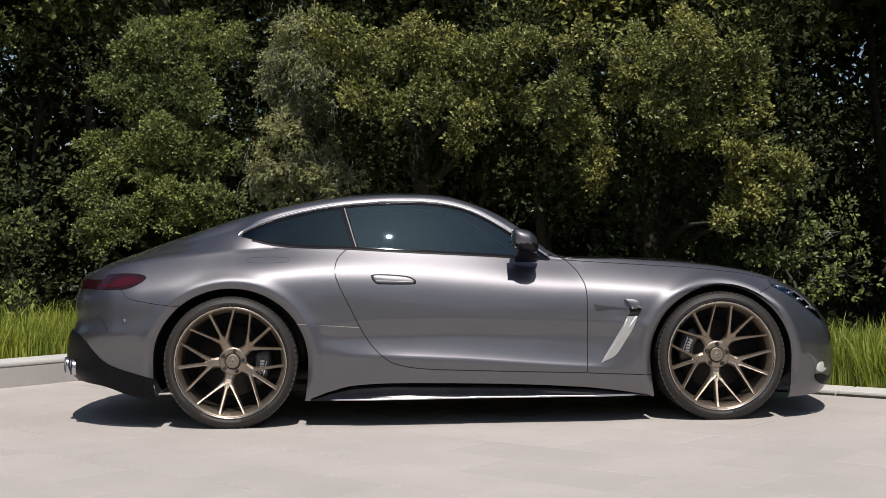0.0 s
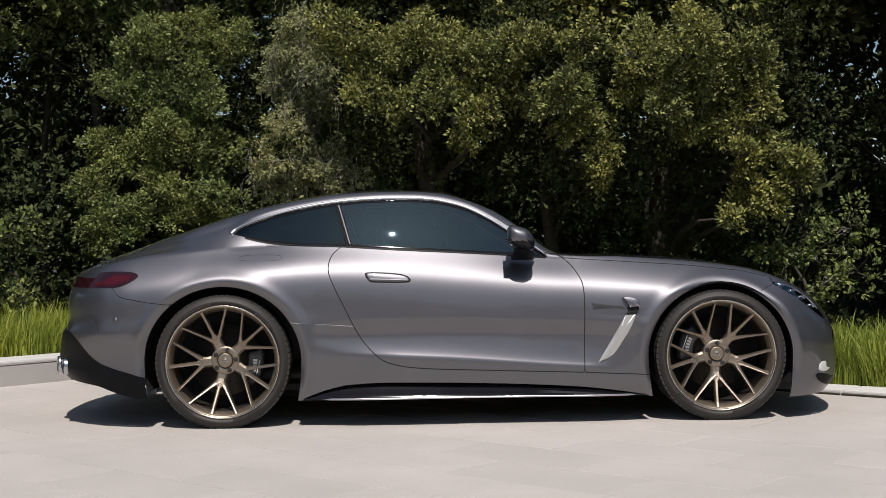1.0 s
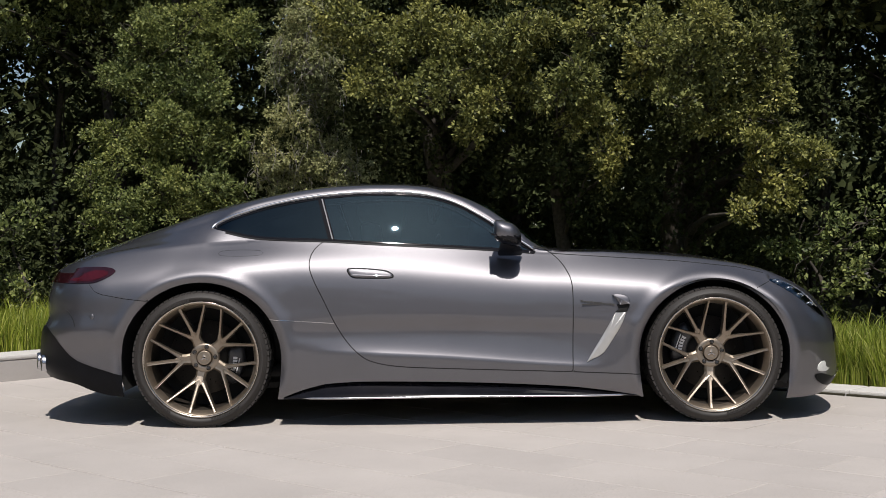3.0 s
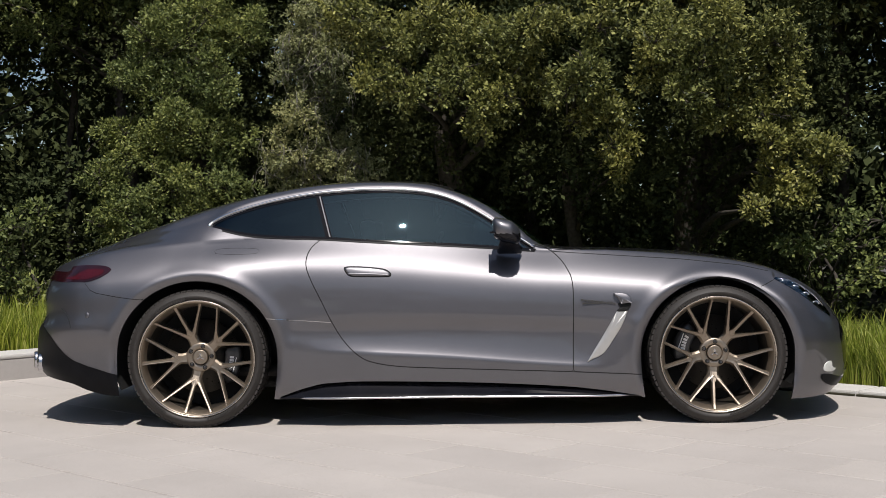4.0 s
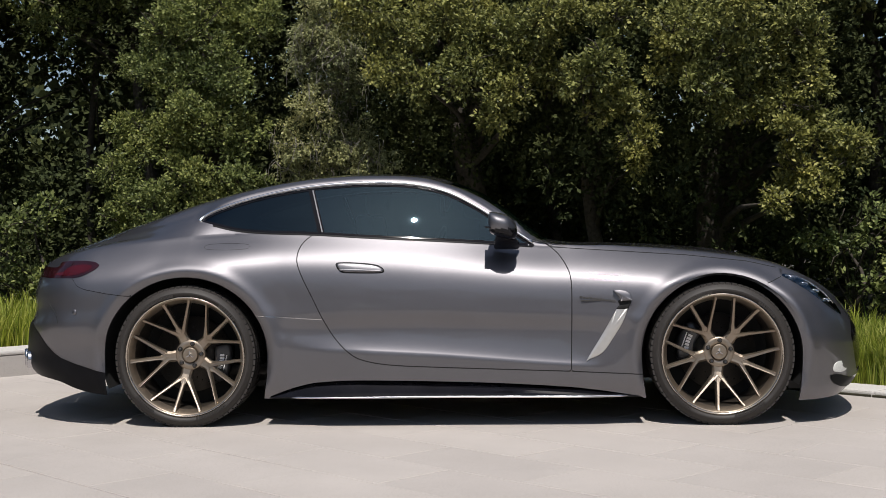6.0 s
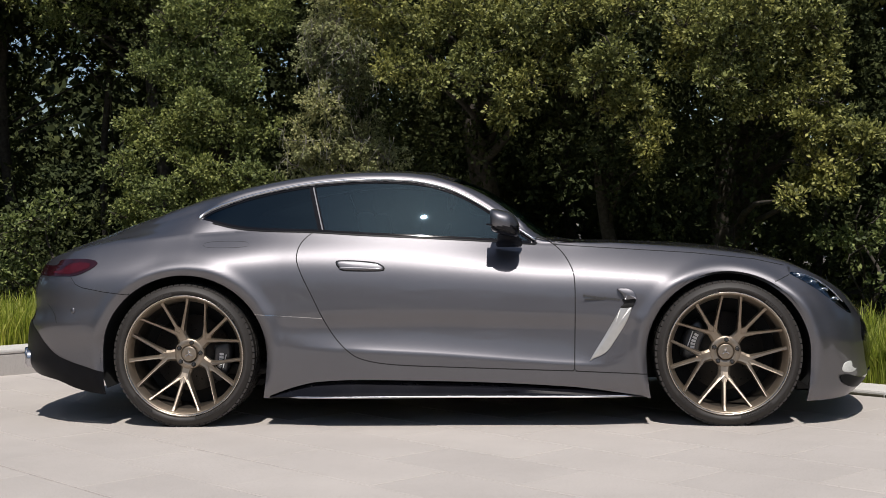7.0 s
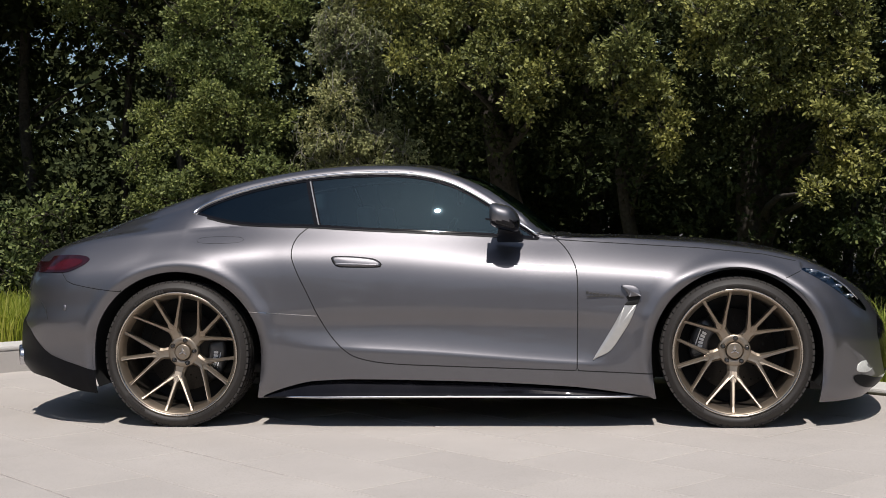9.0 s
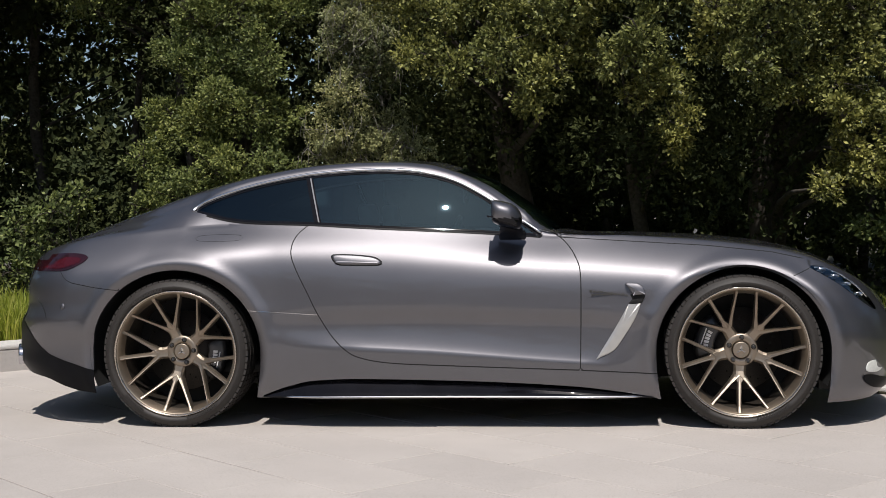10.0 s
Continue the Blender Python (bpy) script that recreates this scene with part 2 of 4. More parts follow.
for i in range(N_G - 1):
    for j in range(N_G - 1):
        ground_bm.faces.new((vs[i][j], vs[i + 1][j], vs[i + 1][j + 1], vs[i][j + 1]))
ground = part("ground", ground_bm, JOINT, None, smooth=False)
tagged(ground, "sandy ground under the paving reaching the horizon", "ground", kind="structure")


def on_kerbs(a, b):
    """A point a metres along the raised kerb and b along the flush one, from the corner."""
    return CORNER + DIR_L * a + DIR_R * b


pavement = tagged(new("pavement"), "pale concrete slab paving with tight joints", "paving", kind="structure")
SL, SW, GAP = .80, .40, .0035


def slab_mesh(l, w):
    bm = bmesh.new()
    h, c = .03, .003
    rows = [[bm.verts.new((x * (l / 2 - e), y * (w / 2 - e), z)) for x, y in ((-1, -1), (1, -1), (1, 1), (-1, 1))] for e, z in ((0, -h), (0, -c), (c, 0))]
    for p, q in zip(rows, rows[1:]):
        for k in range(4):
            bm.faces.new((p[k], p[(k + 1) % 4], q[(k + 1) % 4], q[k]))
    bm.faces.new(rows[2])
    me = bpy.data.meshes.new("slab")
    bm.to_mesh(me)
    bm.free()
    me.materials.append(SLAB)
    return me


slab_me = slab_mesh(SL - GAP, SW - GAP)
FRAME = Matrix((( -DIR_R.x, DIR_L.x, 0, 0), (-DIR_R.y, DIR_L.y, 0, 0), (0, 0, 1, 0), (0, 0, 0, 1)))
rng = random.Random(4)
far_v, far_f = [], []
for i in range(-2, 34):
    for j in range(0, 70):
        along_r, along_l = (i + (j % 2) * .5 + .5) * SL, (j + .5) * SW
        p = on_kerbs(along_l, along_r)
        if along_r < -.01 or p.y < -16 or abs(p.x - 1.3) > 14:
            continue
        z = rng.uniform(-.0012, .0012)
        if -2.4 < p.x < 5.0 and -4.3 < p.y < 1.2 and p.x < 4.9:
            ob = new("slab", slab_me)
            ob.parent = pavement
            ob.matrix_basis = Matrix.Translation((p.x, p.y, z)) @ FRAME @ pose(0, 0, 0, rng.uniform(-.05, .05), rng.uniform(-.05, .05), 0)
        else:
            n = len(far_v)
            for x, y in ((-1, -1), (1, -1), (1, 1), (-1, 1)):
                q = p + DIR_R * x * (SL - GAP) / 2 + DIR_L * y * (SW - GAP) / 2
                far_v.append((q.x, q.y, z))
            far_f.append((n, n + 3, n + 2, n + 1))
tagged(raw("far_slabs", far_v, far_f, SLAB, pavement, smooth=False), kind="stuff")


def kerb_stone(length, width, z0, z1):
    bm = bmesh.new()
    box(bm, 0, length, 0, width, z0, z1, .012, 2)
    return bm


# raised kerb: granite face with a pale cap; the stones end to end
OUT_L, OUT_R = -DIR_R, -DIR_L
kerb_l = tagged(new("raised_kerb"), "raised kerb of speckled concrete with a pale cap", "kerb", kind="structure")
for k in range(14):
    for name, z0, z1, o0, w, mat in (("kerb_stone", -.10, .150, 0.0, .16, KERBSTONE), ("kerb_cap", .150, .182, -.006, .34, KERBTOP)):
        bm = kerb_stone(.994, w, z0, z1)
        a = on_kerbs(k * 1.0, 0) + OUT_L * o0
        m = Matrix(((DIR_L.x, OUT_L.x, 0, a.x), (DIR_L.y, OUT_L.y, 0, a.y), (0, 0, 1, 0), (0, 0, 0, 1)))
        bmesh.ops.transform(bm, matrix=m, verts=bm.verts)
        bmesh.ops.recalc_face_normals(bm, faces=bm.faces)
        part(name, bm, mat, kerb_l, smooth=False)
kerb_r = tagged(new("flush_kerb"), "low pale concrete kerb beside the grass", "kerb", kind="structure")
for k in range(16):
    bm = kerb_stone(.994, .30, -.10, .030)
    a = on_kerbs(0, k * 1.0) + OUT_R * .034
    m = Matrix(((DIR_R.x, OUT_R.x, 0, a.x), (DIR_R.y, OUT_R.y, 0, a.y), (0, 0, 1, 0), (0, 0, 0, 1)))
    bmesh.ops.transform(bm, matrix=m, verts=bm.verts)
    bmesh.ops.recalc_face_normals(bm, faces=bm.faces)
    part("kerb_stone", bm, KERBTOP, kerb_r, smooth=False)

# thin dark strip along the foot of the flush kerb, in the soil material
for k in range(16):
    bm = bmesh.new()
    box(bm, 0, .98 + .02 * math.sin(k * 2.3), .004, .030, -.03, .009 + .003 * math.sin(k * 1.7), .003, 1)
    a = on_kerbs(0, k * 1.0)
    bmesh.ops.transform(bm, matrix=Matrix(((DIR_R.x, OUT_R.x, 0, a.x), (DIR_R.y, OUT_R.y, 0, a.y), (0, 0, 1, 0), (0, 0, 0, 1))), verts=bm.verts)
    bmesh.ops.recalc_face_normals(bm, faces=bm.faces)
    part("kerb_foot_strip", bm, EARTH, kerb_r, "thin dark strip in front of the flush kerb", smooth=False)

# the verge behind the kerbs, rising a little from the low side to the raised one


def verge_z(p):
    d = p - CORNER
    off_l, off_r = d.dot(OUT_L), d.dot(OUT_R)
    t = max(0.0, min(1.0, (off_l - off_r) / 6 + .5))
    return .012 + .15 * t + .03 * noise.noise(p * .7)


def verge_patch(origin, u, v, nu, nv, su, sv, name):
    bm = bmesh.new()
    g = [[None] * (nv + 1) for _ in range(nu + 1)]
    for i in range(nu + 1):
        for j in range(nv + 1):
            p = origin + u * (i * su) + v * (j * sv * (1 + .12 * j))
            g[i][j] = bm.verts.new((p.x, p.y, verge_z(p)))
    for i in range(nu):
        for j in range(nv):
            bm.faces.new((g[i][j], g[i + 1][j], g[i + 1][j + 1], g[i][j + 1]))
    bmesh.ops.recalc_face_normals(bm, faces=bm.faces)
    ob = part(name, bm, EARTH, None)
    return tagged(ob, "dark woodland soil under grass and trees", "soil", kind="structure")


verge_patch(CORNER + OUT_L * .30 - DIR_L * 0 + DIR_L * 14, -DIR_L, OUT_L, 30, 16, .5, .45, "verge_ground")
verge_patch(CORNER + OUT_R * .32 + DIR_R * 16 + Vector((0, 0, -.02)), -DIR_R, OUT_R, 34, 16, .5, .45, "verge_ground")
verge_patch(CORNER + OUT_R * .32 + Vector((0, 0, -.03)), OUT_L, OUT_R, 16, 16, .9, .45, "verge_ground")


# grass: tufts of long bent blades
def grass(name, spots, count, seed):
    r = np.random.RandomState(seed)
    V_, F_ = [], []
    for _ in range(count):
        o, u, lu, v, lv = spots[r.randint(len(spots))]
        c = o + u * (r.rand() * lu) + v * (r.rand() ** 1.3 * lv)
        z = verge_z(c) - .01
        h = r.uniform(.14, .36) * (1.0 if r.rand() < .8 else 1.35)
        a = r.rand() * math.tau
        lean = r.uniform(.05, .42) * h
        w = r.uniform(.0032, .0068)
        dx, dy = math.cos(a), math.sin(a)
        b = r.rand() * math.tau
        wx, wy = math.cos(b) * w, math.sin(b) * w
        n = len(V_)
        for t in (0, .45, .8):
            k = lean * t * t
            ww = 1 - t * .55
            V_.append((c.x + dx * k - wx * ww, c.y + dy * k - wy * ww, z + h * (t - .12 * t * t)))
            V_.append((c.x + dx * k + wx * ww, c.y + dy * k + wy * ww, z + h * (t - .12 * t * t)))
        V_.append((c.x + dx * lean, c.y + dy * lean, z + h * .86))
        F_ += [(n, n + 1, n + 3, n + 2), (n + 2, n + 3, n + 5, n + 4), (n + 4, n + 5, n + 6)]
    ob = raw(name, V_, F_, GRASSBLADE, smooth=False)
    return tagged(ob, "long sunlit green and straw-coloured meadow grass along the kerb", "grass", kind="stuff")


grass("verge_grass", [(CORNER + OUT_L * .34 + DIR_L * .2, DIR_L, 5.2, OUT_L, 1.9), (CORNER + OUT_R * .34 + DIR_R * 2.6, DIR_R, 5.6, OUT_R, 2.3), (CORNER + OUT_R * .34 + DIR_R * 2.6, DIR_R, 4.6, OUT_R, .8)], 95000, 5)
grass("corner_grass", [(CORNER + OUT_R * .34, DIR_R, 2.6, OUT_R, 1.6), (CORNER + OUT_R * .2, OUT_L, 2.0, OUT_R, 1.5)], 9000, 6)

# ---- the car: body lofted through a few long curves, mirrored about y = 0, nose towards +x ----
car = tagged(new("sports_car"), "grey metallic two-door coupe with bronze wheels, parked on paving", "car")

BOTTOM = keyed([(-1.0, .27), (-.84, .250), (-.69, .232), (-.57, .193), (-.46, .170), (.40, .145), (2.3, .138), (3.1, .122), (3.28, .130), (3.40, .168), (3.55, .19)])
BELT_Z = keyed([(-1.02, .74), (-.90, .80), (-.78, .845), (-.5, .905), (-.2, .948), (.05, .972), (.375, .985), (.64, .978), (1.2, .945), (1.77, .909), (2.1, .891), (2.55, .858),
                (2.85, .82), (3.0, .785), (3.14, .73), (3.26, .668), (3.35, .605), (3.45, .52), (3.55, .42)])
BELT_Y = keyed([(-.8, .77), (-.5, .795), (-.2, .805), (.05, .792), (.375, .785), (.64, .802), (.95, .803), (1.2, .803), (1.35, .800), (1.5, .793), (1.77, .775), (2.1, .765), (2.55, .775), (2.85, .785), (3.0, .785), (3.2, .79)])
SHOULDER_Y = keyed([(-.6, .925), (-.2, .962), (.1, .958), (.5, .924), (1.3, .914), (1.9, .910), (2.4, .938), (2.75, .952), (3.0, .93), (3.2, .92)])
SIDE_Y = keyed([(-.6, .955), (-.25, .985), (.15, .985), (.55, .952), (1.3, .945), (1.9, .945), (2.35, .968), (2.75, .982), (3.05, .965)])
MID_Y = keyed([(-.6, .965), (-.2, .985), (.2, .980), (.6, .950), (.9, .938), (1.3, .936), (1.9, .938), (2.3, .965), (2.75, .980), (3.05, .972)])
CREASE_Y = keyed([(-.6, .94), (-.2, .972), (.3, .966), (.7, .962), (1.1, .966), (1.9, .966), (2.3, .965), (2.75, .97), (3.05, .965)])
CREASE_Z = keyed([(-.6, .42), (0, .42), (.62, .395), (1.34, .357), (1.92, .320), (2.4, .30), (3.2, .30)])
RAIL_Z = keyed([(-1.02, .82), (-.88, .850), (-.75, .893), (-.5, .96), (-.26, 1.015), (-.1, 1.052), (.03, 1.090), (.13, 1.140), (.285, 1.186), (.44, 1.218), (.59, 1.240), (.74, 1.253), (.89, 1.260), (1.04, 1.258),
                (1.19, 1.244), (1.344, 1.203), (1.494, 1.125), (1.643, 1.020), (1.762, .930), (1.9, .908), (2.2, .897), (2.55, .876), (2.85, .838), (3.0, .808), (3.14, .752), (3.26, .692), (3.35, .636), (3.45, .56), (3.55, .47)])
RAIL_Y = keyed([(-.8, .55), (-.4, .60), (0, .648), (.3, .658), (.6, .654), (.9, .629), (1.04, .624), (1.19, .627), (1.344, .644), (1.494, .684), (1.643, .738), (1.762, .778), (1.9, .765), (2.1, .70), (2.6, .63), (3.0, .62)])
ROOF_Z = keyed([(-1.02, .83), (-.88, .852), (-.75, .910), (-.59, .966), (-.43, 1.024), (-.26, 1.076), (-.1, 1.128), (.06, 1.176), (.22, 1.216), (.38, 1.248), (.54, 1.272), (.7, 1.288), (.86, 1.294), (1.02, 1.293), (1.18, 1.283),
                (1.335, 1.243), (1.49, 1.182), (1.65, 1.078), (1.77, .985), (1.88, .920), (2.0, .908), (2.2, .902), (2.55, .886), (2.85, .848), (3.14, .770), (3.35, .655), (3.45, .58), (3.55, .49)])
TOP_Z = keyed([(-1.02, .835), (-.88, .858), (-.5, 1.01), (0, 1.17), (.38, 1.262), (.86, 1.312), (1.18, 1.300), (1.335, 1.262), (1.49, 1.200), (1.65, 1.094), (1.77, .998), (1.88, .930), (2.0, .913), (2.15, .909), (2.55, .890), (2.85, .858), (3.14, .785), (3.35, .675), (3.45, .60), (3.55, .5)])
X_REAR, X_FRONT = -.46, 3.02
TAIL = (-1.005, -1.045, -1.04, -1.02, -.985, -.985, -.975, -.965, -.955, -.95, -.945)
NOSE = (3.525, 3.55, 3.555, 3.565, 3.565, 3.55, 3.52, 3.505, 3.50, 3.495, 3.49)
WHEELS = ((0.0, .360, .420, .403), (2.7, .355, .397, .390))     # x, z, half-width and height of the arch


def glass_y(x, z):
    """The bowed sheet of the side glass."""
    return .81 - (x - .83) ** 2 / 10.4 - .55 * (z - .97) - .20 * (z - .97) ** 2


def section(u):
    """The eleven points of the half section at u: -1..0 the tail, 0..1 between the axles' ends, 1..2 the nose."""
    if u < 0:
        f = -u
        xs, narrow = [X_REAR + (e - X_REAR) * f for e in TAIL], (1 - f ** 2.4) ** (1 / 2.4) if f < 1 else 0
    elif u > 1:
        f = u - 1
        xs, narrow = [X_FRONT + (e - X_FRONT) * f for e in NOSE], (1 - f ** 2.15) ** (1 / 2.15) if f < 1 else 0
    else:
        xs, narrow = [X_REAR + (X_FRONT - X_REAR) * u] * 11, 1.0
    x = np.array(xs)
    z0, zb, zc = BOTTOM(x[0]), BELT_Z(x[6]), CREASE_Z(x[2])
    zr = RAIL_Z(x[8])
    roof_edge = .33 + (float(RAIL_Y(x[9])) - .15 - .33) * float(np.interp(x[9], (-.6, -.2, 1.70, 2.1), (0, 1, 1, 0)))
    y = [CREASE_Y(x[0]) - .018, CREASE_Y(x[1]) - .003, CREASE_Y(x[2]), MID_Y(x[3]), SIDE_Y(x[4]), SHOULDER_Y(x[5]), BELT_Y(x[6]), 0, RAIL_Y(x[8]), roof_edge, 0]
    sheet = float(np.interp(x[6], (0, .35, 1.65, 1.95), (0, 1, 1, 0)))
    y[6] += (glass_y(x[6], zb) - y[6]) * sheet
    y[8] += (glass_y(x[8], zr) - y[8]) * sheet
    y[7] = y[6] * .48 + y[8] * .52 + float(np.interp(x[7], (-.1, .25, 1.5, 1.8), (.004, .026, .026, .004)))
    drop = min(1, (zb - z0) / .80)
    z = [z0, z0 + .075 * drop, z0 + (zc - z0) * drop, z0 + (.49 - .145) * drop, z0 + (.60 - .145) * drop, zb - .16 * drop, zb, zb * .5 + zr * .5, zr, ROOF_Z(x[9]) - .007 * float(np.interp(x[9], (-.6, -.2, 1.70, 2.1), (0, 1, 1, 0))), TOP_Z(x[10])]
    return np.stack([x, np.array(y) * narrow, np.array(z)], 1)


STEPS = (4, 8, 10, 13, 16, 13, 12, 12, 12, 8)


def fine(p):
    """The section's points, rounded; along the cabin the sill of the glass is a crisp edge."""
    out = []
    crisp = float(np.interp(p[6][0], (-.40, .0, 1.80, 2.15), (0, 1, 1, 0)))
    fold = float(np.interp(p[2][0], (.52, .95, 1.97, 2.12), (0, 1, 1, 0)))       # the crease along the foot of the door
    for i in range(10):
        a, b, c, d = p[max(i - 1, 0)], p[i], p[i + 1], p[min(i + 2, 10)]
        if i == 9:
            d = p[9] * (1, -1, 1)
        if i == 1:
            d = d + (2 * c - b - d) * fold
        if i == 2:
            a = a + (c + np.array((0, .085, -.150)) - a) * fold
        if i == 5:
            d = d + (2 * c - b - d) * crisp
        if i == 6:
            a = a + (2 * b - c - a) * crisp
        for k in range(STEPS[i]):
            t = k / STEPS[i]
            q = .5 * (2 * b + (c - a) * t + (2 * a - 5 * b + 4 * c - d) * t * t + (3 * b - a - 3 * c + d) * t ** 3)
            if i in (6, 7) and crisp > 0:
                # the glass: one even bow from sill to rail
                h, f_ = p[8][2] - p[6][2], (i - 6 + t) / 2
                z_ = p[6][2] + h * f_
                sheet = float(np.interp(q[0], (0, .35, 1.65, 1.95), (0, 1, 1, 0)))
                y_ = p[6][1] + (p[8][1] - p[6][1]) * f_
                q = q + (np.array((q[0], y_ + (glass_y(q[0], z_) - y_) * sheet, z_)) - q) * crisp
            out.append(q)
    out.append(p[10])
    return out


us = [-math.sin(k / 40 * math.pi / 2) for k in range(40, 0, -1)] + [k / 330 for k in range(330)] + [1 + math.sin(k / 48 * math.pi / 2) for k in range(49)]
grid = np.array([fine(section(u)) for u in us])
# flared lips round the wheels
for wx, wz, ra, rb in WHEELS:
    q = np.sqrt(((grid[..., 0] - wx) / ra) ** 2 + ((grid[..., 2] - wz) / rb) ** 2)
    low = grid[..., 1] > .70
    ridge = np.exp(-((q - 1.10) / .075) ** 2)
    turn_in = np.clip((1.10 - q) / .11, 0, 1.6) ** 2
    grid[..., 1] += np.where(low, .011 * ridge - .014 * turn_in * (q > .85), 0)
NC, NR = grid.shape[:2]
V = [tuple(p) for p in grid.reshape(-1, 3)]
F = [(i * NR + j, (i + 1) * NR + j, (i + 1) * NR + j + 1, i * NR + j + 1) for i in range(NC - 1) for j in range(NR - 1)]
T = ["body"] * len(F)
BELT_ROW = sum(STEPS[:6])
ROW = np.tile(np.arange(NR), NC)


def cut(g, here, tag, lowest=0.0, highest=2.0, side=.35):
    """Splits the faces tagged `here` where g(x, z) crosses nought; what lies within takes the new tag."""
    global V, F, T
    a = np.array(V)
    near = (a[:, 1] > side) & (a[:, 2] > lowest) & (a[:, 2] < highest)
    val = np.full(len(a), -1.0)
    val[near] = g(a[near, 0], a[near, 2])
    val = list(val)
    made, nf, nt = {}, [], []
    for f, t in zip(F, T):
        if t not in here:
            nf.append(f); nt.append(t); continue
        s = [val[i] for i in f]
        if min(s) >= 0:
            nf.append(f); nt.append(tag)
        elif max(s) <= 0:
            nf.append(f); nt.append(t)
        else:
            pos, neg = [], []
            for k in range(len(f)):
                i, j = f[k], f[(k + 1) % len(f)]
                (pos if val[i] >= 0 else neg).append(i)
                if val[i] == 0:
                    neg.append(i)
                if val[i] * val[j] < 0:
                    key = (min(i, j), max(i, j))
                    if key not in made:
                        w = val[i] / (val[i] - val[j])
                        V.append(tuple(V[i][n] + (V[j][n] - V[i][n]) * w for n in range(3)))
                        val.append(0.0)
                        made[key] = len(V) - 1
                    pos.append(made[key]); neg.append(made[key])
            for poly, tt in ((pos, tag), (neg, t)):
                if len(poly) > 2:
                    nf.append(tuple(poly)); nt.append(tt)
    F, T = nf, nt


def grown(g, w):
    return lambda x, z: g(x, z) + w


# wheel arches
for wx, wz, ra, rb in WHEELS:
    cut(lambda x, z: 1 - np.sqrt(((x - wx) / ra) ** 2 + (np.maximum(z - wz, (z - wz) * .55) / rb) ** 2), ("body",), "arch", highest=.95, side=.5)
# side glass: outline of the whole opening, its bright frame, and the two panes
GLASS_LINE = rounded([(.035, 1.050), (.035, 1.050), (.066, 1.072), (.134, 1.102), (.287, 1.150), (.439, 1.184), (.591, 1.208), (.742, 1.222), (.893, 1.228), (1.044, 1.226), (1.194, 1.210), (1.344, 1.167),
                      (1.493, 1.088), (1.642, .987), (1.765, .905), (1.765, .905), (1.49, .926), (1.2, .944), (.906, .961), (.641, .979), (.375, .990), (.227, 1.005), (.108, 1.032)])
opening = inside(GLASS_LINE)
cut(grown(opening, .024), ("body",), "frame", lowest=.85, side=.5)
cut(grown(opening, .004), ("frame",), "rubber", lowest=.85, side=.5)
cut(grown(opening, -.007), ("rubber",), "glass", lowest=.85, side=.5)
pillar_x = lambda z: .680 - (z - .977) * .30
for off, here, tag in ((.017, "glass", "pillar"), (-.017, "pillar", "rear_glass"), (.010, "pillar", "pillar_strip"), (.003, "pillar_strip", "pillar")):
    cut(lambda x, z: pillar_x(z) + off - x, (here,), tag, lowest=.85, side=.5)
# below the sill line the frame is only a dark rubber strip
cut(lambda x, z: np.minimum(.006 + (np.interp(x, (.05, .23, .375, .641, .906, 1.2, 1.49, 1.77), (1.045, 1.003, .988, .977, .959, .942, .924, .903)) - z), x - .10), ("frame",), "sill_strip", lowest=.85, side=.5)
cut(lambda x, z: -(opening(x, z) + .012), ("sill_strip",), "body", lowest=.85, side=.5)
# door, its gap and the gaps of bumpers and rocker
DOOR = inside(rounded([(.654, .985), (.654, .985), (.588, .925), (.568, .849), (.593, .767), (.650, .651), (.706, .537), (.763, .446), (.835, .373), (.907, .335), (1.052, .310), (1.341, .296), (1.952, .274), (1.952, .274),
                       (1.958, .551), (1.957, .723), (1.937, .796), (1.895, .862), (1.835, .912), (1.78, .93), (1.78, .93), (1.2, .97), (.8, 1.0)]))
cut(grown(DOOR, .0026), ("body",), "gap", highest=1.2, side=.6)
cut(grown(DOOR, -.0026), ("gap",), "door", highest=1.2, side=.6)


def groove(pts, half, tag, top, side):
    """A narrow line along the flank between the first and last of its points."""
    px, pz = [q[0] for q in pts], [q[1] for q in pts]
    over = lambda w: (lambda x, z: np.minimum(np.minimum(x - px[0], px[-1] - x), np.minimum(z - np.interp(x, px, pz) + w, top - z)))
    cut(over(half), ("body",), "above", highest=top + .1, side=side)
    cut(over(-half), ("above",), "rest", highest=top + .1, side=side)
    for n, t in enumerate(T):
        if t == "above":
            c = np.mean([V[i] for i in F[n]], axis=0)
            T[n] = tag if abs(c[2] - np.interp(c[0], px, pz)) < half * 1.5 else "body"
        elif t == "rest":
            T[n] = "body"


groove([(1.955, .2735), (2.33, .256)], .0026, "gap", .34, .7)
groove([(.34, .566), (.70, .540)], .0018, "gap_light", .62, .7)
groove([(-.60, .765), (-.56, .72), (-.52, .705), (-.40, .683), (-.27, .668)], .002, "gap", .80, .5)
groove([(2.93, .700), (3.02, .735)], .002, "gap", .78, .5)
groove([(1.86, .894), (2.1, .877), (2.55, .846), (2.85, .812), (3.0, .778)], .002, "gap", 1.2, .6)
# the opening that the side skirt fills
SKIRT_TOP = keyed([(.42, .150), (.46, .166), (.559, .200), (.676, .225), (.879, .234), (1.341, .226), (1.915, .198), (2.144, .171), (2.27, .150), (2.32, .140)])
cut(lambda x, z: np.minimum(SKIRT_TOP(x) - z, np.minimum(x - .43, 2.31 - x)), ("body",), "skirt_void", highest=.4, side=.5)
# fuel flap on the haunch
FLAP = inside(rounded([(.080, .914), (.105, .927), (.20, .931), (.295, .927), (.318, .914), (.295, .902), (.20, .898), (.10, .902)], 6))
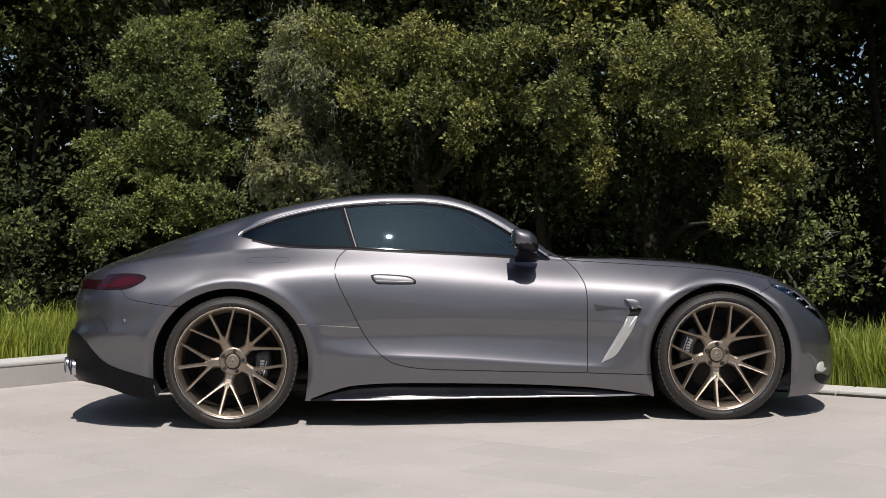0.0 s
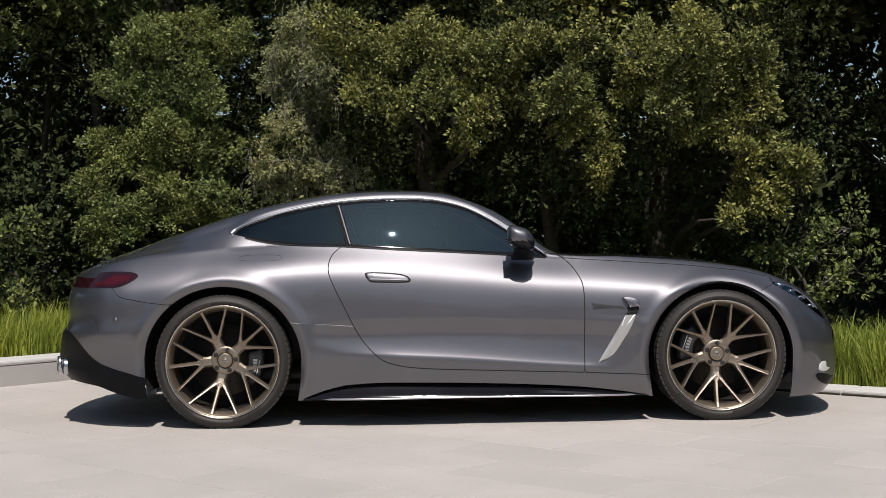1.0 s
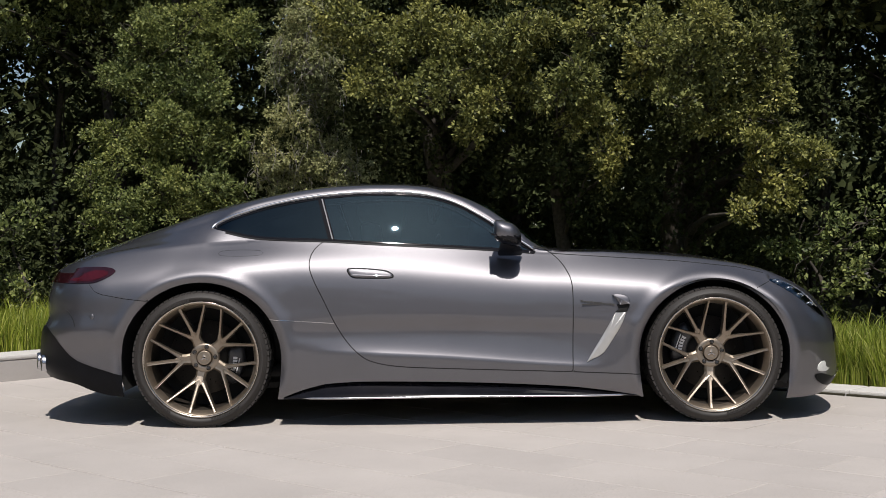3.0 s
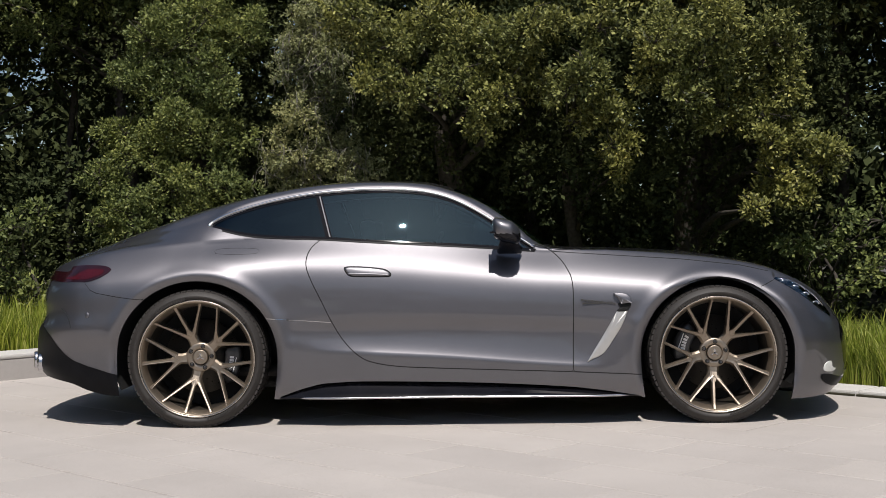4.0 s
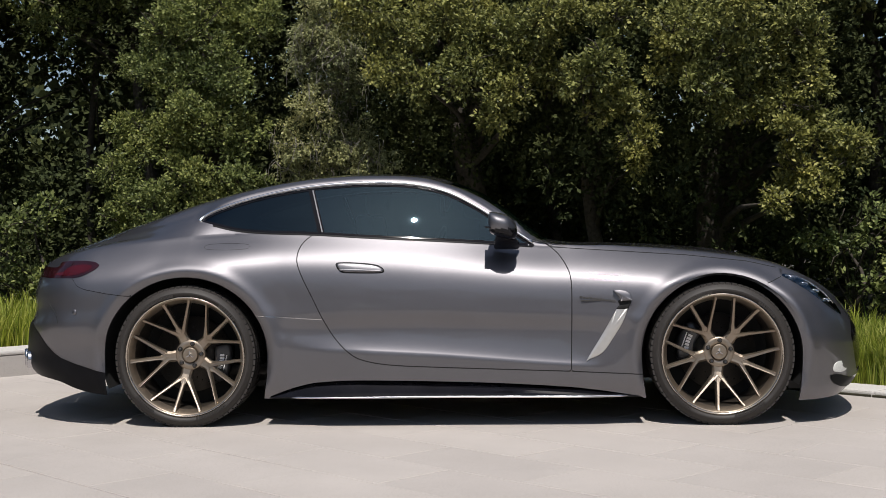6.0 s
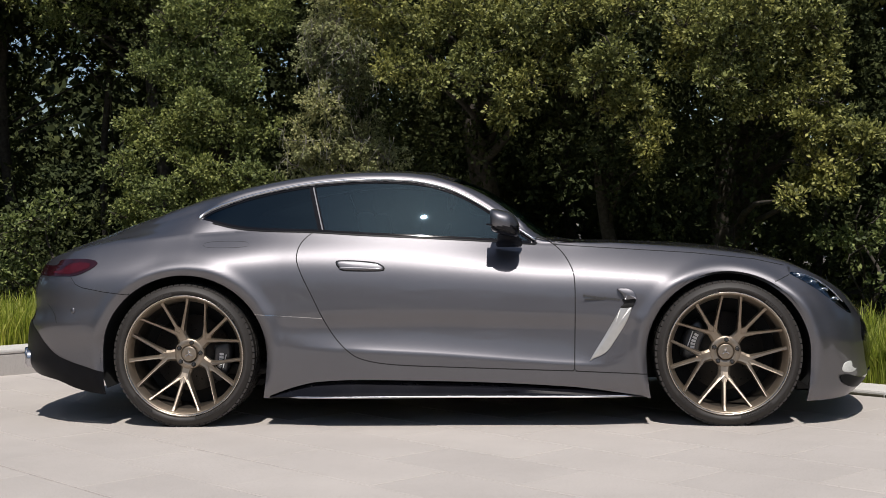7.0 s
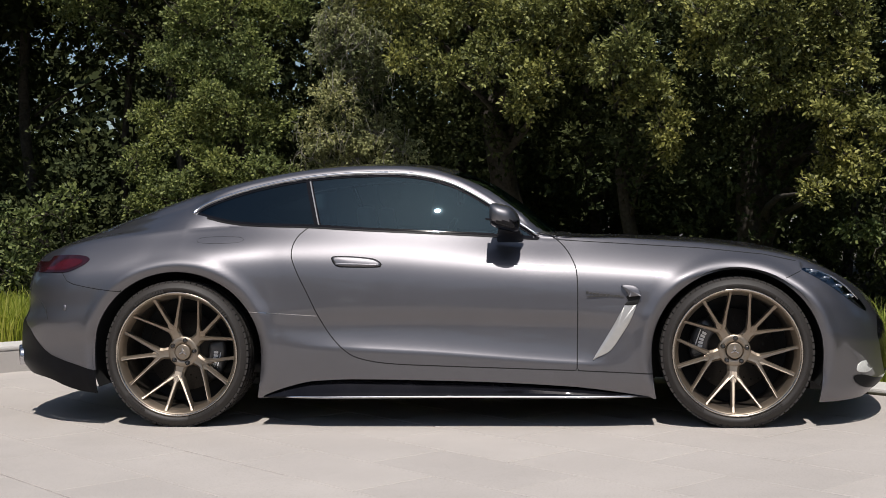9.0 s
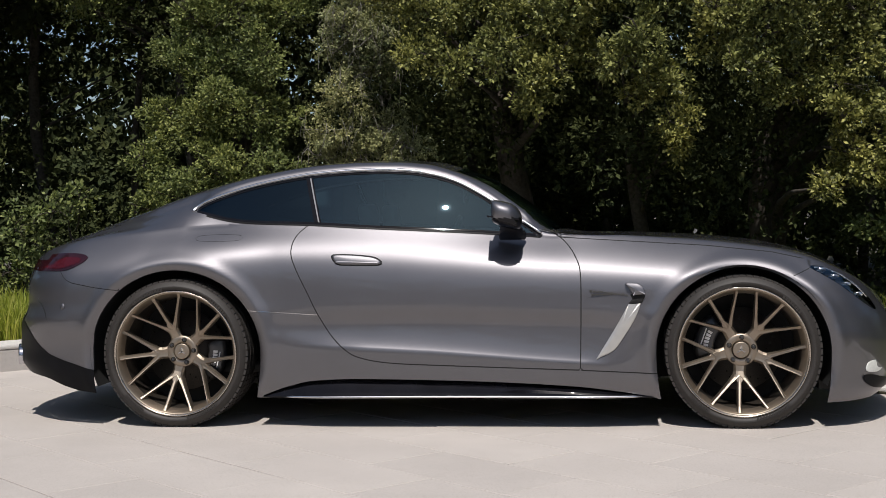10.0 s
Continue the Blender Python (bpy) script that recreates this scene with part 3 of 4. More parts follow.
cut(grown(FLAP, .0008), ("body",), "flap_gap", lowest=.85, highest=1.0, side=.6)
cut(grown(FLAP, -.0008), ("flap_gap",), "flap", lowest=.85, highest=1.0, side=.6)
# lamps and lower trim
TAIL_LAMP = inside(rounded([(-1.2, .775), (-1.2, .83), (-.743, .815), (-.698, .842), (-.60, .850), (-.500, .846), (-.458, .828), (-.487, .800), (-.565, .768), (-.66, .764), (-.80, .764)], 6))
cut(TAIL_LAMP, ("body", "gap"), "tail_lamp", lowest=.7, side=.05)
cut(inside(rounded([(-.640, .812), (-.60, .828), (-.53, .832), (-.492, .822), (-.512, .802), (-.585, .778), (-.66, .776), (-.73, .779), (-.72, .788), (-.66, .794)], 6)), ("tail_lamp",), "tail_red", lowest=.7, side=.05)
HEAD_LAMP = inside(rounded([(3.015, .742), (3.06, .744), (3.12, .728), (3.195, .688), (3.262, .636), (3.315, .575), (3.335, .535), (3.300, .548), (3.238, .590), (3.16, .650), (3.08, .702)], 6))
cut(HEAD_LAMP, ("body", "gap"), "head_lamp", lowest=.45, side=.3)
DIFFUSER = inside(np.array([(-1.2, .53), (-.90, .528), (-.86, .520), (-.80, .475), (-.755, .425), (-.71, .383), (-.66, .353), (-.58, .325), (-.40, .275), (-.40, .05), (-1.2, .05)]))
cut(DIFFUSER, ("body",), "diffuser", highest=.6, side=.02)
INTAKE = inside(rounded([(3.248, .236), (3.262, .205), (3.30, .180), (3.36, .166), (3.44, .162), (3.47, .18), (3.42, .205), (3.36, .220), (3.30, .238)], 5))
cut(INTAKE, ("body",), "intake", highest=.5, side=.2)
cut(inside(np.array([(3.40, .50), (3.47, .505), (3.60, .56), (3.60, .235), (3.45, .225), (3.42, .30), (3.39, .42)])), ("body",), "grille", highest=.62, side=.02)
# windscreen and rear window, on top
va = np.array(V)
for n, f in enumerate(F):
    if T[n] == "body":
        c = va[list(f)].mean(0)
        edge = RAIL_Y(c[0]) - .075
        if c[2] > .93 and c[1] < edge and 1.34 < c[0] < 1.93 and c[2] > float(RAIL_Z(c[0])) - .0:
            T[n] = "windscreen"
        elif c[1] < .50 - .22 * max(0, -c[0] - .05) and -.66 < c[0] < .42:
            T[n] = "rear_window"


def both_sides(tag, name, material, label="", inward=0.0, parent=None, mirror=True):
    """The faces of one tag as a part on the near side, and its mirror image on the far one."""
    made = []
    for s in ((-1, 1) if mirror is True else (-1,)):
        idx, vs, fs = {}, [], []
        for f, t in zip(F, T):
            if t == tag:
                for i in f:
                    if i not in idx:
                        idx[i] = len(vs)
                        x, y, z = V[i]
                        vs.append((x, s * max(y - inward, 0), z))
                fs.append(tuple(idx[i] for i in (f if s < 0 else f[::-1])))
        made.append(raw(name, vs, fs, material, parent or car, label))
    return made


def joined(tag, name, material, label="", lips=()):
    """Both halves of one tag in one mesh, welded down the middle."""
    bm = bmesh.new()
    for s in (-1, 1):
        idx = {}
        for f, t in zip(F, T):
            if t == tag:
                vs = []
                for i in f:
                    if i not in idx:
                        idx[i] = bm.verts.new((V[i][0], s * V[i][1], V[i][2]))
                    vs.append(idx[i])
                try:
                    bm.faces.new(vs if s < 0 else vs[::-1])
                except ValueError:
                    pass
    bmesh.ops.remove_doubles(bm, verts=[v for v in bm.verts if abs(v.co.y) < .002], dist=.0005)
    # the metal turns in at its free edges
    free = [e for e in bm.edges if len(e.link_faces) == 1 and all(abs(v.co.y) > .5 for v in e.verts)]
    for e in free:
        e.smooth = False
    got = bmesh.ops.extrude_edge_only(bm, edges=free)["geom"]
    for v in got:
        if isinstance(v, bmesh.types.BMVert):
            v.co.y -= math.copysign(.018, v.co.y)
    return part(name, bm, material, car, label)


body = joined("body", "body", PAINT)
doors = both_sides("door", "door", PAINT)
for d, s in zip(doors, (-1, 1)):
    bm = bmesh.new()
    bm.from_mesh(d.data)
    rim = [e for e in bm.edges if len(e.link_faces) == 1]
    for e in rim:
        e.smooth = False
    got = bmesh.ops.extrude_edge_only(bm, edges=rim)["geom"]
    for v in got:
        if isinstance(v, bmesh.types.BMVert):
            v.co.y -= s * .018
    bm.to_mesh(d.data)
    bm.free()
    d.data.polygons.foreach_set("use_smooth", [True] * len(d.data.polygons))
for g in both_sides("gap", "panel_gap", SEAM, inward=.0012):
    tagged(g, kind="stuff")
both_sides("flap", "fuel_flap", PAINT)
for g in both_sides("flap_gap", "panel_gap", SEAM, inward=.0012):
    tagged(g, kind="stuff")
# thin chrome strip put in for the highlight along a panel crease
both_sides("gap_light", "panel_line", CHROME, inward=-.0006)
both_sides("frame", "window_trim", PAINT, inward=0.0)
both_sides("sill_strip", "sill_seal", APRON, inward=-.002)
both_sides("rubber", "window_seal", BLACK, inward=.004)
near_pane = both_sides("glass", "side_window", GLASS, "tinted door glass", inward=.007)
both_sides("rear_glass", "quarter_window", PRIVACY, "dark privacy glass", inward=.007)
both_sides("pillar", "window_post", BLACK, inward=.003)
both_sides("pillar_strip", "post_strip", TRIMGREY, inward=.001)
tail_lamps = both_sides("tail_lamp", "tail_lamp", DARKLENS, "smoked red tail lamp", inward=-.004)
for lamp, red in zip(tail_lamps, both_sides("tail_red", "red_lens", REDLENS, inward=-.006)):
    red.parent = lamp
head_lamps = both_sides("head_lamp", "head_lamp", CLEAR, "clear-covered headlamp", inward=-.002)
both_sides("diffuser", "rear_diffuser", APRON, "gloss black rear apron", inward=-.002)
both_sides("intake", "bumper_fin", APRON, inward=-.006)
both_sides("grille", "grille", BLACK, inward=.02)
joined("windscreen", "windscreen", GLASS)
joined("rear_window", "rear_window", PRIVACY)
for ob in scene.objects:
    if ob.name.split(".")[0] in ("side_window", "quarter_window", "windscreen", "rear_window", "head_lamp"):
        ob.visible_shadow = False

# dark inner shell behind lamps, wells and gaps
for s in (-1, 1):
    for wx, wz, ra, rb in WHEELS:
        bm = bmesh.new()
        rows = []
        for y in (.955, .60):
            rows.append([bm.verts.new((wx + (ra + .012) * math.cos(a), s * y, max(wz + (rb + .012) * math.sin(a), .15))) for a in np.linspace(-.40, math.pi + .40, 40)])
        for k in range(39):
            bm.faces.new((rows[0][k], rows[0][k + 1], rows[1][k + 1], rows[1][k]))
        bm.faces.new(rows[1])
        part("wheel_arch_liner", bm, PLASTIC, car)
bm = bmesh.new()
box(bm, .46, 2.27, -.88, .88, .158, .20)
box(bm, -.44, 2.30, -.50, .50, .155, .20)
box(bm, 3.08, 3.36, -.70, .70, .15, .28)
box(bm, -.90, -.42, -.60, .60, .24, .34)
box(bm, .38, 2.34, -.58, .58, .19, .30)
part("underbody", bm, PLASTIC, car, smooth=False)

# ---- wheels ----
def make_wheel(s, wx, wz, radius, turn, name="wheel"):
    """A wheel standing at wx, its outer face towards s; turn: the angle of one spoke, degrees."""
    hub = new(name)
    hub.parent = car
    hub.matrix_basis = pose(wx, s * .835, wz) @ (Matrix.Identity(4) if s < 0 else pose(0, 0, 0, 0, 0, 180))
    o = -.150      # outer face of the tyre, -y outwards
    rim_r = radius - .056
    bm = bmesh.new()
    prof = [(rim_r - .012, o + .052), (rim_r + .001, o + .030), (rim_r + .006, o + .014), (rim_r + .022, o + .001), (radius - .030, o + .004), (radius - .012, o + .018), (radius - .003, o + .036), (radius, o + .060),
            (radius, -o - .060), (radius - .012, -o - .018), (radius - .04, -o), (rim_r, -o - .02)]
    lathe(bm, prof, 96)
    tyre = part("tyre", bm, RUBBER, hub)
    # tread blocks on the shoulder
    bm = bmesh.new()
    for k in range(72):
        a = k * math.tau / 72
        m = Matrix.Rotation(a, 4, "Y")
        for y0, y1 in ((o + .022, o + .062), (o + .072, o + .115), (o + .125, o + .175), (o + .185, -o - .115), (-o - .105, -o - .03)):
            box(bm, -.0125 * radius / .36, .0125 * radius / .36, y0, y1, radius - .010, radius + (.0015 if y0 > o + .03 else .0005), 0, 1, m)
    tagged(part("tread", bm, RUBBER, tyre, smooth=False), kind="stuff")
    # shallow marks in place of the moulded sidewall text
    bm = bmesh.new()
    for a0, n in ((.62, 8), (3.7, 8), (2.45, 12), (5.6, 12)):
        for k in range(n):
            m = Matrix.Rotation(a0 + k * .045, 4, "Y")
            box(bm, -.005, .005, o - .0005, o + .003, radius - .052, radius - .036, 0, 1, m)
    tagged(part("sidewall_text", bm, RUBBER, tyre, smooth=False), kind="stuff")
    # rim: bright flange, barrel
    bm = bmesh.new()
    lathe(bm, [(rim_r - .0075, o + .022), (rim_r - .005, o + .013), (rim_r + .001, o + .012), (rim_r + .005, o + .018), (rim_r + .002, o + .030)], 96)
    part("rim_flange", bm, BRIGHT, hub, "bright machined rim edge")
    bm = bmesh.new()
    lathe(bm, [(rim_r + .001, o + .030), (rim_r - .006, o + .020), (rim_r - .012, o + .026), (rim_r - .024, o + .056), (rim_r - .031, o + .075)], 96)
    part("barrel", bm, BRONZE, hub)
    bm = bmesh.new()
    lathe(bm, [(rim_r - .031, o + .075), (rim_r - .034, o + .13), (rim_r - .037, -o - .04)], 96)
    part("inner_barrel", bm, BARREL, hub, "inside of the rim, bronze darkened for shade")
    # five arms, each parting into three
    face, dish = o + .036, .080       # the spokes fall back from the rim to the hub
    for k in range(5):
        bm = bmesh.new()
        rot = Matrix.Rotation(-(radians(turn) + k * math.tau / 5), 4, "Y")

        def bar(points, depth):
            rows = []
            for (r, off, half, y) in points:
                row = []
                back = dish * (1 - min(1, max(0, math.hypot(r, off) - .085) / (rim_r - .10)) ** 1.15)
                for dx, dy in ((-half, depth), (-half, .010), (-half * .62, .0), (-half * .25, .0015), (half * .25, .0015), (half * .62, .0), (half, .010), (half, depth)):
                    row.append(bm.verts.new(rot @ Vector((r, face + back + y + dy, off + dx))))
                rows.append(row)
            for p, q in zip(rows, rows[1:]):
                for i in range(8):
                    bm.faces.new((p[i], q[i], q[(i + 1) % 8], p[(i + 1) % 8]))
            bm.faces.new(rows[0])
            bm.faces.new(rows[-1][::-1])
        re = rim_r - .012
        bar([(.055, 0, .040, .008), (.075, 0, .030, .010), (.100, 0, .0270, .010), (.124, 0, .030, .009), (.150, 0, .016, .010)], .045)
        for q in (-1, 1):
            e = radians(27) * q
            ex, ez = re * math.cos(e), re * math.sin(e)
            bar([(.116 + (ex - .116) * t, q * .009 + (ez - q * .009) * t, hw, y) for t, hw, y in ((0, .020, .009), (.10, .0175, .009), (.30, .0122, .007), (.85, .0098, .002), (1, .0140, -.004))], .034)
        bar([(.118, 0, .0145, .011), (.150, 0, .0115, .009), (re * .9, 0, .0098, .002), (re, 0, .0135, -.004)], .034)
        bmesh.ops.recalc_face_normals(bm, faces=bm.faces)
        part("spoke", bm, BRONZE, hub, smooth=False)
    face += dish
    o += .078
    bm = bmesh.new()
    lathe(bm, [(.078, face + .055), (.078, face + .016), (.073, face + .009), (.045, face + .011), (.041, face + .016), (.041, face + .03)], 48)
    part("hub_ring", bm, BRONZE, hub)
    bm = bmesh.new()
    rings = lathe(bm, [(.039, face + .020), (.039, face + .004), (.035, face + .001), (.026, face + .003), (.006, face + .002)], 40)
    bm.faces.new(rings[-1])
    cap = part("centre_cap", bm, BRONZE, hub, "brushed metal centre cap")
    bm = bmesh.new()
    for k in range(3):
        box(bm, -.0022, .0022, face - .001, face + .002, .002, .021, 0, 1, Matrix.Rotation(k * math.tau / 3, 4, "Y"))
    part("cap_emblem", bm, CHROME, cap, smooth=False)
    for k in range(5):
        a = radians(turn) + (k + .5) * math.tau / 5
        at = Vector((.059 * math.cos(a), face + .004, .059 * math.sin(a)))
        bm = bmesh.new()
        lathe(bm, [(.0115, .012), (.0115, 0), (.0095, -.001), (.0095, .010)], 20)
        bmesh.ops.translate(bm, verts=bm.verts, vec=at)
        part("wheel_bolt", bm, SEAM, hub)
        bm = bmesh.new()
        lathe(bm, [(.0072, .01), (.0072, -.002), (.0055, -.004), (.0001, -.004)], 6)
        bmesh.ops.translate(bm, verts=bm.verts, vec=at)
        part("bolt_head", bm, CALIPER, hub, smooth=False)
    # brake disc with drilled holes, hat and caliper; they stay with the axle
    bm = bmesh.new()
    rings = lathe(bm, [(.195, o + .135), (.195, o + .105), (.100, o + .105), (.098, o + .085), (.060, o + .080)], 64)
    bm.faces.new(rings[-1])
    disc = part("brake_disc", bm, STEEL, hub)
    # flat black dots in place of the dark inside the drilled holes
    bm = bmesh.new()
    for k in range(36):
        a = k * math.tau / 36
        r = (.122, .143, .165, .182)[k % 4]
        lathe(bm, [(.0042, o + .1035), (.0001, o + .1035)], 8)
        bmesh.ops.translate(bm, verts=bm.verts[-16:], vec=(r * math.cos(a), 0, r * math.sin(a)))
    tagged(part("disc_holes", bm, SEAM, disc), kind="stuff")
    bm = bmesh.new()
    ca = math.pi - .35 if wx > 1 else -.25          # front caliper trails the axle, rear one leads it
    ca = ca if s < 0 else math.pi - ca
    rows = []
    for i, a in enumerate(np.linspace(ca - .55, ca + .55, 12)):
        e = .010 if i in (0, 11) else 0
        rows.append([bm.verts.new((r * math.cos(a), y, r * math.sin(a))) for r, y in ((.122 + e, o + .15), (.122 + e, o + .088), (.135 + e, o + .078), (.195 - e, o + .074), (.212 - e, o + .086), (.212 - e, o + .15))])
    for p, q in zip(rows, rows[1:]):
        for i in range(6):
            bm.faces.new((p[i], p[(i + 1) % 6], q[(i + 1) % 6], q[i]))
    bm.faces.new(rows[0]); bm.faces.new(rows[-1][::-1])
    bmesh.ops.recalc_face_normals(bm, faces=bm.faces)
    caliper = part("brake_caliper", bm, CALIPER, hub, "dark grey brake caliper")
    bm = bmesh.new()
    for k in range(5):
        m = Matrix.Rotation(-(ca + .02 + (k - 2) * .10), 4, "Y")
        box(bm, .150, .172, o + .0735, o + .077, -.006, .006, 0, 1, m)
    box(bm, .178, .183, o + .0735, o + .077, -.04, .04, 0, 1, Matrix.Rotation(-ca, 4, "Y"))
    part("caliper_lettering", bm, WHITE, caliper, "white marks", smooth=False)
    # black disc closes the wheel and stands in for the unlit depth behind it
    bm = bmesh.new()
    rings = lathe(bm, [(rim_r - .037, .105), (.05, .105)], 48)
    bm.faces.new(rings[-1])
    part("wheel_dark_back", bm, SEAM, hub)
    return hub


for s in (-1, 1):
    make_wheel(s, 0.0, .3590, .3590, 257 if s < 0 else 200, "rear_wheel")
    make_wheel(s, 2.7, .3555, .3555, 266 if s < 0 else 215, "front_wheel")


def onside(x, z, out=0.0):
    """A point of the near flank at x, z, moved outwards a little."""
    u = (x - X_REAR) / (X_FRONT - X_REAR)
    if x < X_REAR:
        u = -(X_REAR - x) / .55
    elif x > X_FRONT:
        u = 1 + (x - X_FRONT) / .53
    p = np.array(fine(section(u)))
    y = np.interp(z, p[:70, 2], p[:70, 1])
    return Vector((x, -(y + out), z))


def plate(name, outline, material, depth, out=0.0, label="", parent=None, round_steps=6, mirror=True):
    """A flat piece that follows the flank, with a bevelled rim; one on either side of the car."""
    line = rounded(outline, round_steps)
    made = []
    for s in (-1, 1):
        bm = bmesh.new()
        c = line.mean(0)
        rim = [onside(*(c + (p - c) * 1.0), out - depth) for p in line]
        top = [onside(*(c + (p - c) * .985), out) for p in line]
        inn = [onside(*(c + (p - c) * .90), out + .0015) for p in line]
        mid = onside(c[0], c[1], out + .0015)
        rows = [[bm.verts.new((p.x, p.y * -s, p.z)) for p in r] for r in (rim, top, inn)]
        hub = bm.verts.new((mid.x, mid.y * -s, mid.z))
        n = len(line)
        for a, b in zip(rows, rows[1:]):
            for k in range(n):
                bm.faces.new((a[k], a[(k + 1) % n], b[(k + 1) % n], b[k]))
        for k in range(n):
            bm.faces.new((rows[2][k], rows[2][(k + 1) % n], hub))
        bmesh.ops.recalc_face_normals(bm, faces=bm.faces)
        made.append(part(name, bm, material, parent[(s + 1) // 2] if parent else car, label))
    return made


# door handle flush in its recess
plate("handle_recess", [(.766, .822), (.776, .796), (.800, .778), (.84, .774), (.99, .772), (1.016, .783), (1.004, .802), (.965, .818), (.87, .828), (.79, .830)], SEAM, .004, .0012, parent=doors)
handles = plate("door_handle", [(.772, .818), (.784, .798), (.806, .783), (.84, .779), (.985, .777), (1.009, .785), (.998, .800), (.96, .813), (.87, .823), (.79, .825)], PAINT, .007, .005, "flush body-coloured door handle", parent=doors)
plate("handle_inlay", [(.790, .796), (.812, .784), (.985, .781), (1.000, .787), (.93, .792), (.85, .795)], PAINT, .002, .0072, parent=doors)
# fender vent: dark scoop, bright blade below it
vents = plate("fender_vent", [(2.030, .331), (2.045, .333), (2.108, .365), (2.16, .435), (2.208, .514), (2.243, .602), (2.243, .602), (2.196, .598), (2.178, .580), (2.178, .580), (2.11, .46)], SILVER, .012, .004, "silver blade in the fender vent")
plate("vent_scoop", [(2.165, .676), (2.215, .676), (2.245, .660), (2.256, .628), (2.256, .628), (2.200, .622), (2.200, .622), (2.187, .65)], PAINT, .02, .020)
# raised black plate that stands in for the shaded mouth of the vent
plate("vent_opening", [(2.190, .626), (2.250, .626), (2.244, .598), (2.232, .585), (2.180, .583), (2.195, .604)], SEAM, .004, .006)
for s in (-1, 1):
    bm = bmesh.new()
    for k in range(11):
        x = 1.998 + k * .0165
        z = .648 - (x - 1.998) * .12
        p, q = onside(x, z, .003), onside(x, z - .012, .003)
        box(bm, x, x + .0125, -.0025, .0025, -.004, .004 + (.003 if k % 3 == 0 else 0), m=Matrix.Translation((0, p.y * -s, z - .006)))
    x = 2.005
    box(bm, x, x + .10, -.003, .003, -.003, .003, m=Matrix.Translation((0, onside(2.05, .62, .003).y * -s, .626)))
    part("fender_badge", bm, STEEL, car, "chrome badge", smooth=False)

# side skirt: gloss black blade with a bright lip
for s in (-1, 1):
    bm = bmesh.new()
    rows = []
    for x in np.linspace(.425, 2.318, 70):
        t = float(SKIRT_TOP(x))
        full = max(0.0, min(1, (x - .425) / .35, (2.318 - x) / .35))
        full = full * full * (3 - 2 * full)
        k = max(t - .150, .002)
        prof = [(.900, t + .004), (.932, t + .001), (.939, t - .12 * k), (.946 + .010 * full, t - .40 * k), (.950 + .026 * full, t - .70 * k), (.953 + .042 * full, t - .93 * k), (.955 + .042 * full, .148), (.93, .140)]
        rows.append([bm.verts.new((x, s * y, z)) for y, z in prof])
    for p, q in zip(rows, rows[1:]):
        for i in range(7):
            bm.faces.new((p[i], p[i + 1], q[i + 1], q[i]) if s < 0 else (p[i], q[i], q[i + 1], p[i + 1]))
    skirt = part("side_skirt", bm, BLACK, car, "gloss black side skirt")
    bm = bmesh.new()
    tube(bm, [(x, s * (.954 + .043 * (lambda f: f * f * (3 - 2 * f))(max(0.0, min(1.0, (x - .425) / .35, (2.318 - x) / .35)))), .1535 - .004 * abs(x - 1.4) / .9) for x in np.linspace(.53, 2.24, 40)], [.001] + [.0058] * 38 + [.001], 8)
    part("skirt_lip", bm, CHROME, skirt, "bright skirt lip")

# rounded bright bar over the side glass
for s in (-1, 1):
    bm = bmesh.new()
    line = rounded([(.018, 1.047), (.055, 1.082), (.132, 1.116), (.287, 1.163), (.439, 1.197), (.591, 1.221), (.742, 1.235), (.893, 1.241), (1.044, 1.239), (1.194, 1.223), (1.344, 1.180), (1.493, 1.101), (1.642, 1.000), (1.770, .915)], 8, closed=False)
    pts = []
    for x, z in line:
        p = np.array(fine(section((x - X_REAR) / (X_FRONT - X_REAR))))
        pts.append((x, s * (np.interp(z, p[:90, 2], p[:90, 1]) + .001), z))
    tube(bm, pts, [.003] + [.0085] * (len(pts) - 2) + [.005], 10)
    part("window_bar", bm, CHROME, car, "satin chrome bar over the side glass")

